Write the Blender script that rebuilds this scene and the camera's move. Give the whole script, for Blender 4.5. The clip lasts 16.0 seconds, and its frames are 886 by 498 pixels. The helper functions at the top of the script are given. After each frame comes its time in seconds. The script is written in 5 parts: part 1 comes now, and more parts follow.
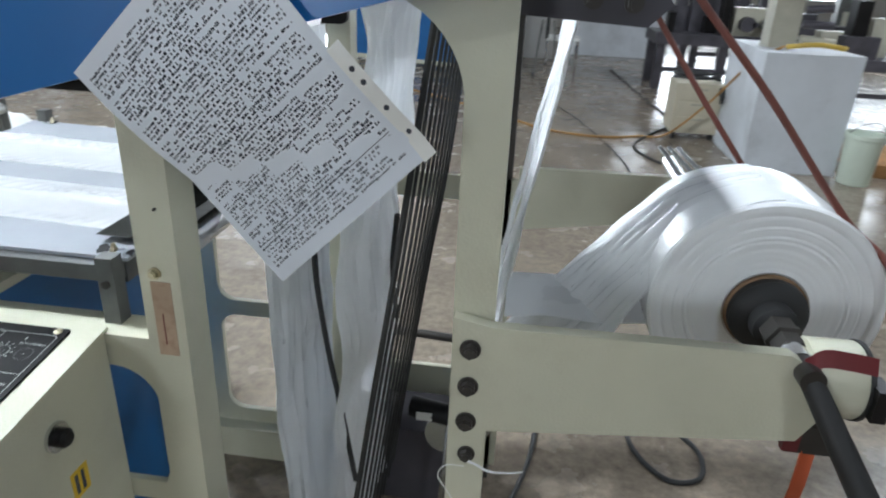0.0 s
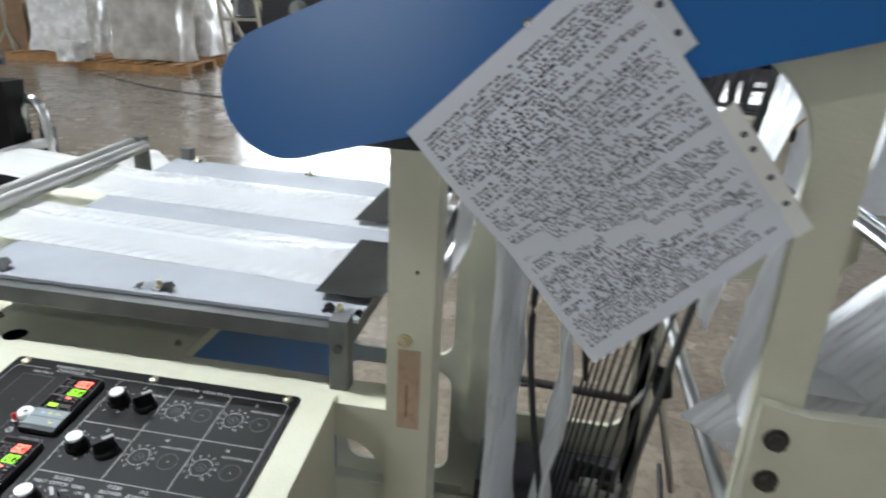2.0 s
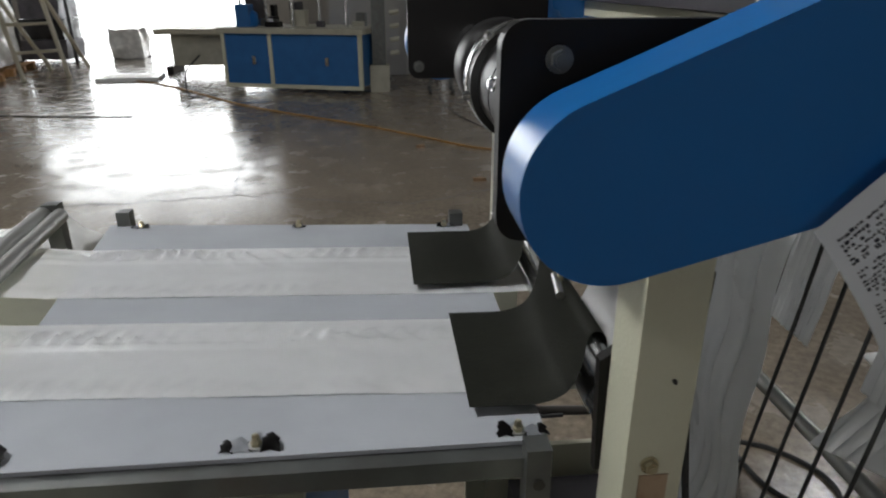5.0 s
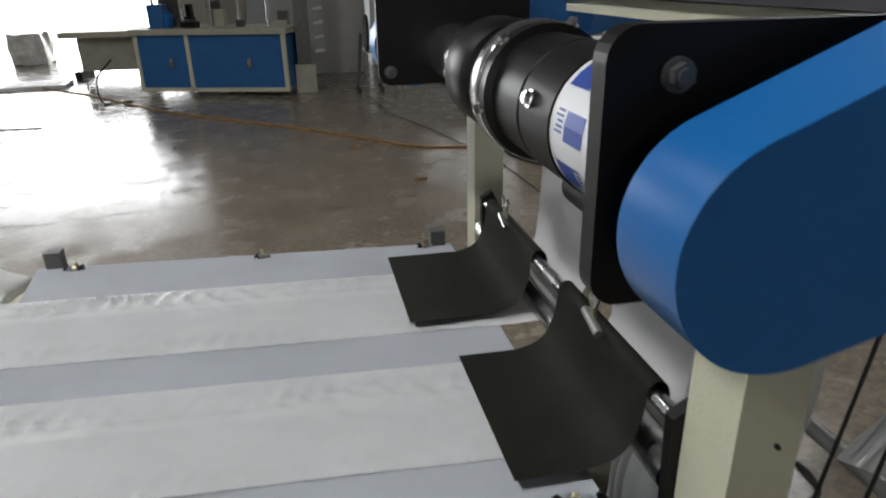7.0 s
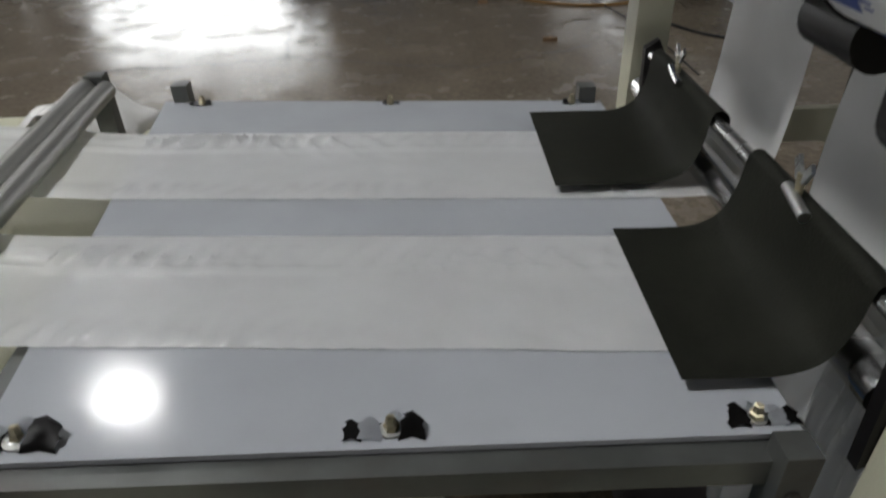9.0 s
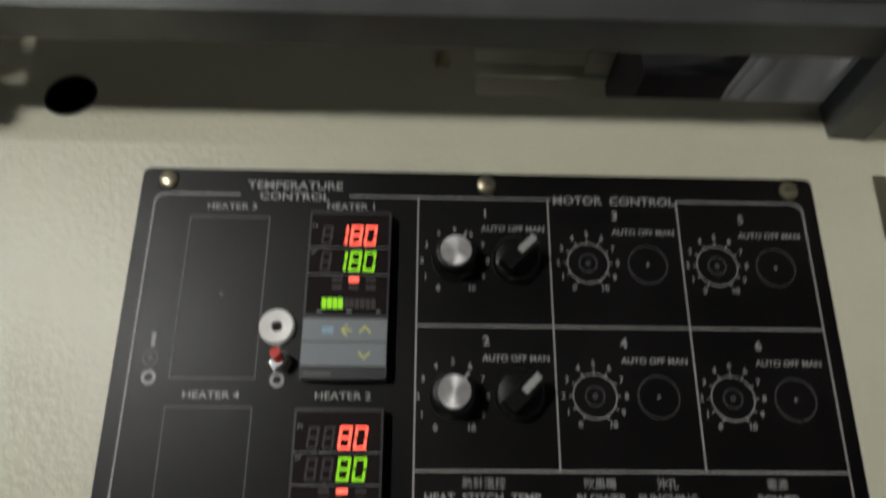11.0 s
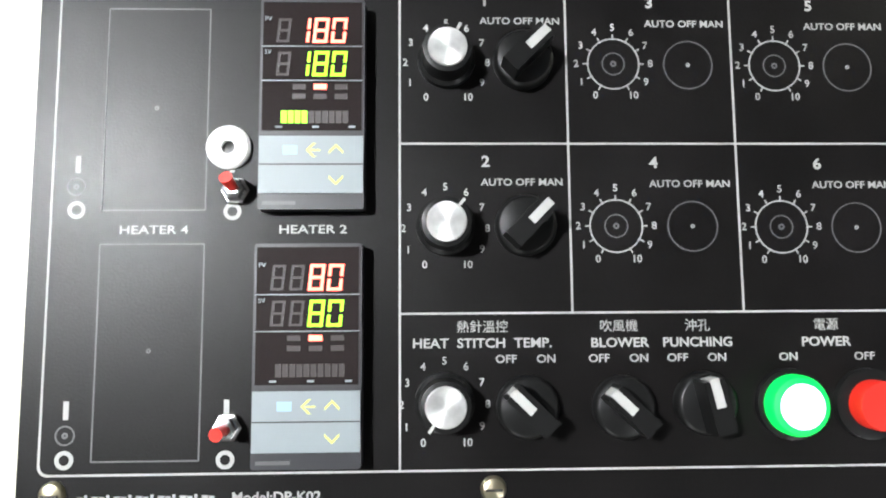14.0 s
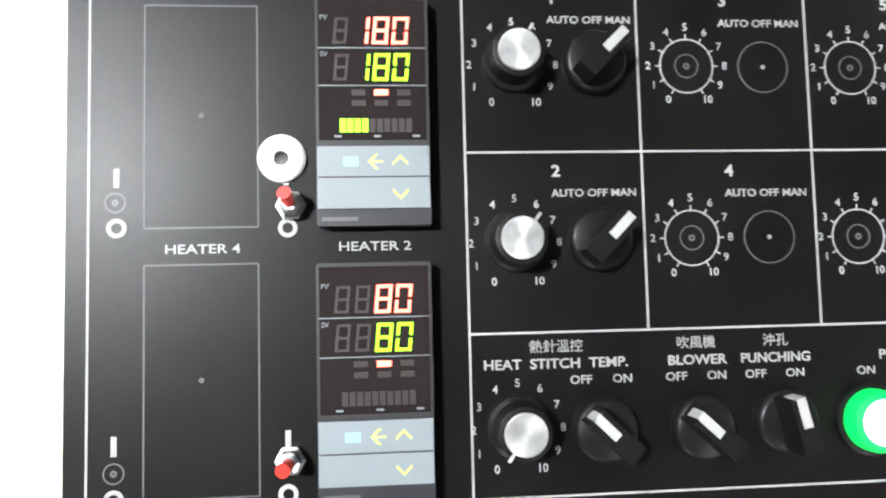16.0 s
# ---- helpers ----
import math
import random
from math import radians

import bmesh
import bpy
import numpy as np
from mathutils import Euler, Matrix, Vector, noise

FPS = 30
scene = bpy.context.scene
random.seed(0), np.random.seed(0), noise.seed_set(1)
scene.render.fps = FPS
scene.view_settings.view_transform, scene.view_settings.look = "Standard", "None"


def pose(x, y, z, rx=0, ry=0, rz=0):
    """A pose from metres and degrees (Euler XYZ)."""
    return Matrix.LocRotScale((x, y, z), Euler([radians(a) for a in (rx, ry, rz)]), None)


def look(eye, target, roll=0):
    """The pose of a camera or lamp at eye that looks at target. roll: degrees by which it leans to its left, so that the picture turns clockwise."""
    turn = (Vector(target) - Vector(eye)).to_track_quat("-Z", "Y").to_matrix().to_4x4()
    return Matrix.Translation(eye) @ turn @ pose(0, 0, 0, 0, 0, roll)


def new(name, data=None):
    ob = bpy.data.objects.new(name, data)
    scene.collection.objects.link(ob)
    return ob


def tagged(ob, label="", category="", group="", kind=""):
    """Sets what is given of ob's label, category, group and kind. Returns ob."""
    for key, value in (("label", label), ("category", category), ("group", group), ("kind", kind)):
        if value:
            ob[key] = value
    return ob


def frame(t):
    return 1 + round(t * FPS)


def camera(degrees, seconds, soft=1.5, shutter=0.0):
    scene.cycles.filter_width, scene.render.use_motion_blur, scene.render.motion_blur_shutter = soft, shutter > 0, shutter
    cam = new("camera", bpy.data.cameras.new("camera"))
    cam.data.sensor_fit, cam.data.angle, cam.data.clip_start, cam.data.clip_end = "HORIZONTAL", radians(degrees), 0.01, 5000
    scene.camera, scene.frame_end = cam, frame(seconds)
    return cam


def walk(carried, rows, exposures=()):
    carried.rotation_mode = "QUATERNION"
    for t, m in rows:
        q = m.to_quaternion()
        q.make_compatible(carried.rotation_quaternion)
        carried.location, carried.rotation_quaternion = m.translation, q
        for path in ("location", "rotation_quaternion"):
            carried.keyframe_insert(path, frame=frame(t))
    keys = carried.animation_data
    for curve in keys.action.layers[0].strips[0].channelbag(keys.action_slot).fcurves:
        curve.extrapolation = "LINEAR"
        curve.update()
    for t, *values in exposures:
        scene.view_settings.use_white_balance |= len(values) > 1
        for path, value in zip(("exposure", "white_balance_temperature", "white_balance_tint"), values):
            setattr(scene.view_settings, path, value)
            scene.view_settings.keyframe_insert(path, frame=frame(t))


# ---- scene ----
cam = camera(67.6, 16.0, soft=2.0, shutter=0.6)

PATH = [
    (0.0, 0.8094, -0.6047, 1.3622, 66.59, -2.30, 7.89),
    (0.5, 0.7285, -0.6145, 1.3614, 67.54, -2.31, 3.16),
    (1.0, 0.6243, -0.6220, 1.3558, 66.75, -0.87, 1.56),
    (1.5, 0.5606, -0.6155, 1.3616, 67.73, -2.10, 4.66),
    (2.0, 0.5093, -0.5654, 1.3631, 68.98, -2.57, 10.46),
    (2.5, 0.4584, -0.5214, 1.3610, 67.52, -3.11, 13.66),
    (3.0, 0.3510, -0.5043, 1.3698, 68.40, -0.98, 8.15),
    (3.5, 0.2546, -0.5004, 1.3722, 68.77, -0.43, 3.98),
    (3.7, 0.2349, -0.4906, 1.3778, 69.70, -1.42, 2.83),
    (5.8, 0.0738, -0.3231, 1.3915, 66.59, 1.64, -8.23),
    (6.0, 0.0611, -0.3262, 1.3891, 66.44, 1.62, -8.26),
    (6.5, 0.0478, -0.3099, 1.3887, 66.41, 0.75, -11.64),
    (7.0, 0.0632, -0.2329, 1.3917, 67.52, 1.06, -12.08),
    (7.5, 0.0719, -0.1910, 1.3762, 64.01, 2.67, -5.54),
    (8.0, 0.0771, -0.1767, 1.3724, 63.42, 2.98, -1.83),
    (8.2, 0.0723, -0.1713, 1.3647, 62.48, 2.48, -0.55),
    (10.3, -0.0015, -0.1215, 1.2712, 39.97, -1.00, -3.25),
    (10.5, 0.0015, -0.1234, 1.2542, 36.45, -0.40, -2.59),
    (11.0, 0.0034, -0.1234, 1.2193, 26.61, -1.89, 0.04),
    (11.5, 0.0073, -0.1224, 1.1823, 20.69, -1.87, 0.03),
    (12.0, 0.0163, -0.1194, 1.1563, 18.47, -2.04, -0.16),
    (12.5, 0.0273, -0.1232, 1.1490, 16.11, -2.05, 0.34),
    (13.0, 0.0290, -0.1223, 1.1434, 14.30, -3.71, -2.78),
    (13.5, 0.0146, -0.1195, 1.1521, 14.40, -1.71, -0.50),
    (14.0, 0.0106, -0.1137, 1.1536, 13.59, -1.52, -0.62),
    (14.5, 0.0128, -0.1053, 1.1518, 12.78, -2.28, -0.46),
    (15.0, 0.0011, -0.1075, 1.1442, 12.31, -1.69, -0.12),
    (15.5, -0.0145, -0.1029, 1.1477, 12.68, -2.43, -2.88),
    (16.0, -0.0304, -0.0928, 1.1390, 11.58, -4.05, -1.91),
]
EXPOSURE = [
    (0.0, 0.52, 5900, 7), (1.5, 0.36, 6050, 8), (2.0, 0.32, 6150, 8), (2.5, 0.18, 6150, 8), (3.0, 0.02, 6250, 8), (3.5, -0.52, 6400, 9), (6.0, -0.92, 6640, 10), (6.5, -0.84, 6640, 10), (7.0, -0.72, 6640, 10), (7.5, -0.92, 6680, 10), (8.2, -1.05, 6700, 10),
    (10.3, -1.15, 6800, 11), (11.0, -1.18, 6950, 11), (11.6, -0.72, 6700, 11), (12.0, 0.1, 6550, 10), (12.5, 0.45, 6500, 10), (13.0, 0.75, 6500, 10), (14.5, 1.05, 6450, 10), (16.0, 1.15, 6450, 10),
]
walk(cam, [(r[0], pose(*r[1:])) for r in PATH], EXPOSURE)

# ---- world and light ----
world = bpy.data.worlds.new("daylight")
scene.world = world
world.use_nodes = True
_sky = world.node_tree.nodes.new("ShaderNodeTexSky")
_sky.sky_type = "NISHITA"
_sky.sun_disc = False
_sky.sun_elevation, _sky.sun_rotation = radians(40), radians(20)
world.node_tree.links.new(_sky.outputs[0], world.node_tree.nodes["Background"].inputs[0])
world.node_tree.nodes["Background"].inputs[1].default_value = 0.12


def area(name, at, target, sx, sy, watts, colour=(1, 1, 1)):
    d = bpy.data.lights.new(name, "AREA")
    d.shape, d.size, d.size_y, d.energy, d.color = "RECTANGLE", sx, sy, watts, colour
    ob = new(name, d)
    ob.matrix_world = look(at, target)
    return ob


# First two lamps are placed from reflections; the other four are added, unseen fill.
LAMPS = [(-2.75, 4.05, 80), (-2.2, 0.30, 300), (3.2, -4.6, 60), (5.2, 5.4, 120), (6.6, -1.5, 40), (-10.0, 6.0, 170)]
for lx, ly, watts in LAMPS:
    area("lamp_or_fill_light", (lx, ly, 4.84), (lx, ly, 0), 0.44, 0.36, watts, (0.95, 0.98, 1.0))
area("door_daylight", (-5.4, 16.8, 1.9), (-3.4, 5, 0.3), 5.4, 3.6, 460, (0.93, 0.97, 1.0))
area("window_daylight", (5.6, 12.8, 1.9), (3.0, 4, 0.8), 4.0, 2.2, 90, (0.95, 0.98, 1.0))
area("loading_door_daylight", (-2.0, -6.9, 1.65), (-0.3, 0, 1.1), 1.2, 1.5, 38, (0.97, 0.99, 1.0))


# ---- materials ----
def rgb(c):
    return (*c, 1) if len(c) == 3 else c


def pmat(name, base, rough=0.5, metal=0.0, vary=0.12, scale=6.0, bump=0.05, fine=120.0, coat=0.0, alpha=1.0,
         spec=0.5, stain=None, stain_scale=2.0, stain_amount=0.5, island=0.0):
    """A surface with coarse and fine variation of colour, gloss and relief."""
    m = bpy.data.materials.new(name)
    m.use_nodes = True
    nt = m.node_tree
    n, l = nt.nodes, nt.links
    b = n["Principled BSDF"]
    tc = n.new("ShaderNodeTexCoord")
    coarse = n.new("ShaderNodeTexNoise")
    coarse.inputs["Scale"].default_value, coarse.inputs["Detail"].default_value = scale, 6
    fin = n.new("ShaderNodeTexNoise")
    fin.inputs["Scale"].default_value, fin.inputs["Detail"].default_value = fine, 3
    l.new(tc.outputs["Object"], coarse.inputs["Vector"])
    l.new(tc.outputs["Object"], fin.inputs["Vector"])
    dark = tuple(max(0, v * (1 - vary)) for v in base)
    light = tuple(min(1, v * (1 + vary)) for v in base)
    ramp = n.new("ShaderNodeMix")
    ramp.data_type = "RGBA"
    ramp.inputs[6].default_value, ramp.inputs[7].default_value = rgb(dark), rgb(light)
    mr = n.new("ShaderNodeMapRange")
    mr.inputs[1].default_value, mr.inputs[2].default_value = 0.3, 0.7
    l.new(coarse.outputs["Fac"], mr.inputs[0])
    l.new(mr.outputs[0], ramp.inputs[0])
    col = ramp.outputs[2]
    if stain:
        st = n.new("ShaderNodeTexNoise")
        st.inputs["Scale"].default_value, st.inputs["Detail"].default_value, st.inputs["Roughness"].default_value = stain_scale, 9, 0.65
        l.new(tc.outputs["Object"], st.inputs["Vector"])
        sr = n.new("ShaderNodeMapRange")
        sr.inputs[1].default_value, sr.inputs[2].default_value, sr.inputs[4].default_value = 0.5, 0.72, stain_amount
        l.new(st.outputs["Fac"], sr.inputs[0])
        mx = n.new("ShaderNodeMix")
        mx.data_type = "RGBA"
        mx.inputs[7].default_value = rgb(stain)
        l.new(sr.outputs[0], mx.inputs[0])
        l.new(col, mx.inputs[6])
        col = mx.outputs[2]
    l.new(col, b.inputs["Base Color"])
    rr = n.new("ShaderNodeMapRange")
    rr.inputs[3].default_value, rr.inputs[4].default_value = max(0.02, rough - 0.08), min(1, rough + 0.1)
    l.new(coarse.outputs["Fac"], rr.inputs[0])
    l.new(rr.outputs[0], b.inputs["Roughness"])
    if bump:
        bp = n.new("ShaderNodeBump")
        bp.inputs["Strength"].default_value, bp.inputs["Distance"].default_value = bump, 0.002
        l.new(fin.outputs["Fac"], bp.inputs["Height"])
        l.new(bp.outputs[0], b.inputs["Normal"])
    b.inputs["Metallic"].default_value = metal
    b.inputs["Coat Weight"].default_value = coat
    b.inputs["Specular IOR Level"].default_value = spec
    b.inputs["Alpha"].default_value = alpha
    return m


def glow(name, colour, strength):
    m = bpy.data.materials.new(name)
    m.use_nodes = True
    b = m.node_tree.nodes["Principled BSDF"]
    b.inputs["Base Color"].default_value = rgb(tuple(v * 0.5 for v in colour))
    b.inputs["Emission Color"].default_value = rgb(colour)
    b.inputs["Emission Strength"].default_value = strength
    return m


CREAM = pmat("cream_paint", (0.57, 0.56, 0.435), 0.34, vary=0.06, scale=5, bump=0.32, fine=240, spec=0.35, stain=(0.36, 0.33, 0.24), stain_scale=7, stain_amount=0.22)
CREAMFAR = pmat("old_cream_paint", (0.42, 0.40, 0.32), 0.5, vary=0.12, stain=(0.2, 0.17, 0.13), stain_amount=0.5)
BLUE = pmat("blue_enamel", (0.008, 0.125, 0.38), 0.30, vary=0.08, scale=4, bump=0.04, fine=140, spec=0.5)
BLUEDULL = pmat("blue_panel_paint", (0.02, 0.12, 0.32), 0.45, vary=0.1, bump=0.03)
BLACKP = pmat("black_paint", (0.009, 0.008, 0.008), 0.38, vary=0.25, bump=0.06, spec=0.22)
BLACKRUB = pmat("black_rubber", (0.02, 0.02, 0.02), 0.6, vary=0.2)
PANEL = pmat("black_panel_film", (0.0035, 0.003, 0.003), 0.37, vary=0.4, scale=14, bump=0.06, fine=900, spec=0.19, stain=(0.009, 0.0085, 0.008), stain_scale=9, stain_amount=0.25)
SATIN = pmat("satin_steel", (0.42, 0.42, 0.40), 0.42, 0.8, vary=0.12, bump=0.05)
STEEL = pmat("bright_steel", (0.62, 0.62, 0.62), 0.24, 1.0, vary=0.1, bump=0.03)
BARSTEEL = pmat("dull_steel_bar", (0.13, 0.135, 0.13), 0.40, 0.6, vary=0.2, scale=20, bump=0.08, stain=(0.12, 0.1, 0.09), stain_scale=12)
DARKSTEEL = pmat("blackened_steel", (0.06, 0.055, 0.05), 0.42, 0.6, vary=0.3)
BRASS = pmat("zinc_yellow_screw", (0.50, 0.45, 0.31), 0.28, 0.95, vary=0.15)
PLATE = pmat("grey_sliding_sheet", (0.40, 0.415, 0.445), 0.12, vary=0.06, scale=8, bump=0.02, fine=60, stain=(0.36, 0.37, 0.40), stain_scale=14, stain_amount=0.3)
FILM = pmat("white_film", (0.92, 0.92, 0.92), 0.20, vary=0.04, scale=20, bump=0.10, fine=50, spec=0.85, alpha=0.94)
SHINYFILM = pmat("shiny_white_film", (0.90, 0.91, 0.92), 0.17, vary=0.05, scale=14, bump=0.4, fine=34, alpha=0.97)
CLEARFILM = pmat("hanging_film", (0.90, 0.91, 0.92), 0.28, vary=0.08, scale=6, bump=0.35, fine=26, alpha=0.95)
FLAP = pmat("dark_rubber_mat", (0.026, 0.027, 0.020), 0.66, vary=0.25, scale=9, bump=0.3, fine=320, spec=0.3, stain=(0.05, 0.05, 0.04), stain_scale=10, stain_amount=0.5)
PAPER = pmat("page_in_sleeve", (0.70, 0.74, 0.80), 0.35, vary=0.05, scale=6, bump=0.03, coat=0.3)
INK = pmat("grey_ink", (0.055, 0.06, 0.08), 0.6, vary=0.3)
WHITEINK = pmat("white_print", (0.32, 0.32, 0.305), 0.5, vary=0.08, bump=0)
GREYINK = pmat("faint_print", (0.085, 0.085, 0.085), 0.5, vary=0.1, bump=0)
WHITEP = pmat("white_plastic", (0.78, 0.78, 0.75), 0.4, vary=0.05)
CTRLBODY = pmat("dark_grey_plastic", (0.022, 0.022, 0.025), 0.35, vary=0.1)
CTRLGLASS = pmat("display_window", (0.018, 0.014, 0.014), 0.12, vary=0.1, bump=0)
CTRLPAD = pmat("grey_keypad", (0.185, 0.212, 0.225), 0.45, vary=0.05, bump=0.02)
PADYEL = pmat("yellow_key_print", (0.62, 0.60, 0.12), 0.5, vary=0.05, bump=0)
PADBLUE = pmat("blue_key_print", (0.22, 0.36, 0.50), 0.5, vary=0.05, bump=0)
GHOST = pmat("unlit_segment", (0.024, 0.017, 0.016), 0.4, vary=0.05, bump=0)
KNOBCAP = pmat("spun_aluminium", (0.62, 0.62, 0.61), 0.34, 0.7, vary=0.14, scale=240)
_tan = KNOBCAP.node_tree.nodes.new("ShaderNodeTangent")
_tan.direction_type, _tan.axis = "RADIAL", "Z"
KNOBCAP.node_tree.nodes["Principled BSDF"].inputs["Anisotropic"].default_value = 0.65
KNOBCAP.node_tree.links.new(_tan.outputs["Tangent"], KNOBCAP.node_tree.nodes["Principled BSDF"].inputs["Tangent"])
KNOBBLACK = pmat("black_knob_plastic", (0.006, 0.006, 0.006), 0.34, vary=0.1, spec=0.2)
REDP = pmat("red_plastic", (0.62, 0.03, 0.02), 0.35, vary=0.05)
REDG = glow("red_segment", (1.0, 0.115, 0.075), 4.4)
GRNG = glow("green_segment", (0.34, 1.0, 0.01), 1.3)
PWRG = glow("lit_green_lens", (0.0, 0.75, 0.08), 0.75)
PWRW = glow("lit_lens_core", (0.50, 1.0, 0.62), 2.2)
# The red button is no lamp; a faint glow is added to brighten it.
REDLENS = glow("self_lit_red_lens", (0.9, 0.025, 0.012), 0.10)
REDTAPE = pmat("red_band", (0.13, 0.012, 0.014), 0.5)
ORANGE = pmat("orange_strap", (0.55, 0.10, 0.03), 0.6, vary=0.2)
RUSTSTRAP = pmat("rust_red_strap", (0.17, 0.055, 0.04), 0.6, vary=0.25)
YELLOWHOSE = pmat("yellow_hose", (0.50, 0.34, 0.05), 0.5)
ORANGEHOSE = pmat("orange_hose", (0.36, 0.19, 0.05), 0.5)
TAN = pmat("tan_tape", (0.42, 0.30, 0.20), 0.55, vary=0.12, stain=(0.2, 0.08, 0.04), stain_scale=60)
YELLOWST = pmat("yellow_sticker", (0.72, 0.48, 0.02), 0.45)
LABELW = pmat("white_label", (0.75, 0.76, 0.78), 0.4)
LABELB = pmat("blue_label_print", (0.02, 0.06, 0.32), 0.4)
WALLM = pmat("dirty_wall_paint", (0.36, 0.345, 0.32), 0.8, vary=0.1, scale=1.2, stain=(0.3, 0.27, 0.23), stain_scale=0.9)
# Roof is out of view; its colour is kept dark to cut fill light.
CEILM = pmat("dark_unseen_roof", (0.07, 0.072, 0.075), 0.7, vary=0.1, scale=2)
BLOCKM = pmat("whitewashed_block", (0.62, 0.64, 0.67), 0.7, vary=0.08, scale=3, stain=(0.36, 0.36, 0.37), stain_scale=2.5)
WOOD = pmat("pallet_wood", (0.43, 0.23, 0.09), 0.75, vary=0.3, scale=9, stain=(0.16, 0.09, 0.04), stain_scale=8)
CARD = pmat("cardboard", (0.30, 0.19, 0.11), 0.8, vary=0.15)
WRAP = pmat("stretch_wrapped_goods", (0.52, 0.49, 0.44), 0.35, vary=0.25, scale=5, bump=0.3, fine=14)
WRAPW = pmat("crumpled_clear_film", (0.80, 0.79, 0.77), 0.25, vary=0.2, scale=8, bump=0.4, fine=22)
DARKMACH = pmat("dark_machine_iron", (0.07, 0.065, 0.075), 0.5, 0.3, vary=0.4, scale=5)
BEIGEP = pmat("beige_plastic", (0.55, 0.50, 0.38), 0.5, vary=0.06)
PAILM = pmat("pale_green_pail", (0.58, 0.64, 0.54), 0.45, vary=0.05)
DAY = glow("daylight_haze", (0.95, 0.98, 1.0), 6.5)
LAMPG = glow("lamp_diffuser", (0.95, 0.98, 1.0), 9.0)

# thin films let part of the light through
for _m, _f in ((FILM, 0.22), (SHINYFILM, 0.15), (CLEARFILM, 0.40)):
    _n, _l = _m.node_tree.nodes, _m.node_tree.links
    _t = _n.new("ShaderNodeBsdfTranslucent")
    _t.inputs["Color"].default_value = (0.93, 0.94, 0.95, 1)
    _mx = _n.new("ShaderNodeMixShader")
    _mx.inputs[0].default_value = _f
    _l.new(_n["Principled BSDF"].outputs[0], _mx.inputs[1])
    _l.new(_t.outputs[0], _mx.inputs[2])
    _l.new(_mx.outputs[0], _n["Material Output"].inputs["Surface"])

# roll of film: fine turns round the axis
ROLLM = pmat("film_roll_end", (0.82, 0.83, 0.84), 0.36, vary=0.04, scale=8, bump=0)
_n, _l = ROLLM.node_tree.nodes, ROLLM.node_tree.links
_tc = _n.new("ShaderNodeTexCoord")
_wv = _n.new("ShaderNodeTexWave")
_wv.wave_type, _wv.rings_direction = "RINGS", "Y"
_wv.inputs["Scale"].default_value, _wv.inputs["Distortion"].default_value, _wv.inputs["Detail"].default_value = 36, 1.4, 3
_l.new(_tc.outputs["Object"], _wv.inputs["Vector"])
_bp = _n.new("ShaderNodeBump")
_bp.inputs["Strength"].default_value, _bp.inputs["Distance"].default_value = 0.15, 0.002
_l.new(_wv.outputs["Fac"], _bp.inputs["Height"])
_l.new(_bp.outputs[0], _n["Principled BSDF"].inputs["Normal"])

# polished, stained concrete floor
FLOORM = pmat("worn_concrete", (0.225, 0.185, 0.142), 0.32, vary=0.16, scale=2.2, bump=0.34, fine=30, spec=0.5, stain=(0.13, 0.105, 0.085), stain_scale=5.5, stain_amount=0.4)
_n, _l = FLOORM.node_tree.nodes, FLOORM.node_tree.links
_tc = _n.new("ShaderNodeTexCoord")
_sp = _n.new("ShaderNodeTexNoise")
_sp.inputs["Scale"].default_value, _sp.inputs["Detail"].default_value, _sp.inputs["Roughness"].default_value = 26, 8, 0.7
_l.new(_tc.outputs["Object"], _sp.inputs["Vector"])
_mr = _n.new("ShaderNodeMapRange")
_mr.inputs[1].default_value, _mr.inputs[2].default_value, _mr.inputs[3].default_value, _mr.inputs[4].default_value = 0.35, 0.75, 1.25, 0.55
_l.new(_sp.outputs["Fac"], _mr.inputs[0])
_b = _n["Principled BSDF"]
_src = _b.inputs["Base Color"].links[0].from_socket
_mul = _n.new("ShaderNodeMix")
_mul.data_type, _mul.blend_type = "RGBA", "MULTIPLY"
_mul.inputs[0].default_value = 1.0
_l.new(_src, _mul.inputs[6])
_l.new(_mr.outputs[0], _mul.inputs[7])
_l.new(_mul.outputs[2], _b.inputs["Base Color"])
_big = _n.new("ShaderNodeTexNoise")
_big.inputs["Scale"].default_value, _big.inputs["Detail"].default_value, _big.inputs["Roughness"].default_value = 3.6, 8, 0.58
_l.new(_tc.outputs["Object"], _big.inputs["Vector"])
_r2 = _n.new("ShaderNodeMapRange")
_r2.inputs[1].default_value, _r2.inputs[2].default_value, _r2.inputs[3].default_value, _r2.inputs[4].default_value = 0.38, 0.62, 0.14, 0.30
_l.new(_big.outputs["Fac"], _r2.inputs[0])
_l.new(_r2.outputs[0], _b.inputs["Roughness"])


# ---- building blocks ----
def finish(bm, name, material, parent=None, label="", smooth=False, bevel=0.0):
    if bevel:
        bmesh.ops.bevel(bm, geom=[e for e in bm.edges if e.is_manifold and e.calc_face_angle(0) > 0.6], offset=bevel, segments=2, affect="EDGES")
    bmesh.ops.recalc_face_normals(bm, faces=bm.faces)
    me = bpy.data.meshes.new(name)
    bm.to_mesh(me)
    bm.free()
    me.materials.append(material)
    if smooth:
        for p in me.polygons:
            p.use_smooth = True
        me.set_sharp_from_angle(angle=radians(40))
    ob = new(name, me)
    if parent:
        ob.parent = parent
    if label:
        ob["label"] = label
    return ob


def part(name, bm, material, parent, label="", smooth=False, bevel=0.0):
    return finish(bm, name, material, parent, label, smooth, bevel)


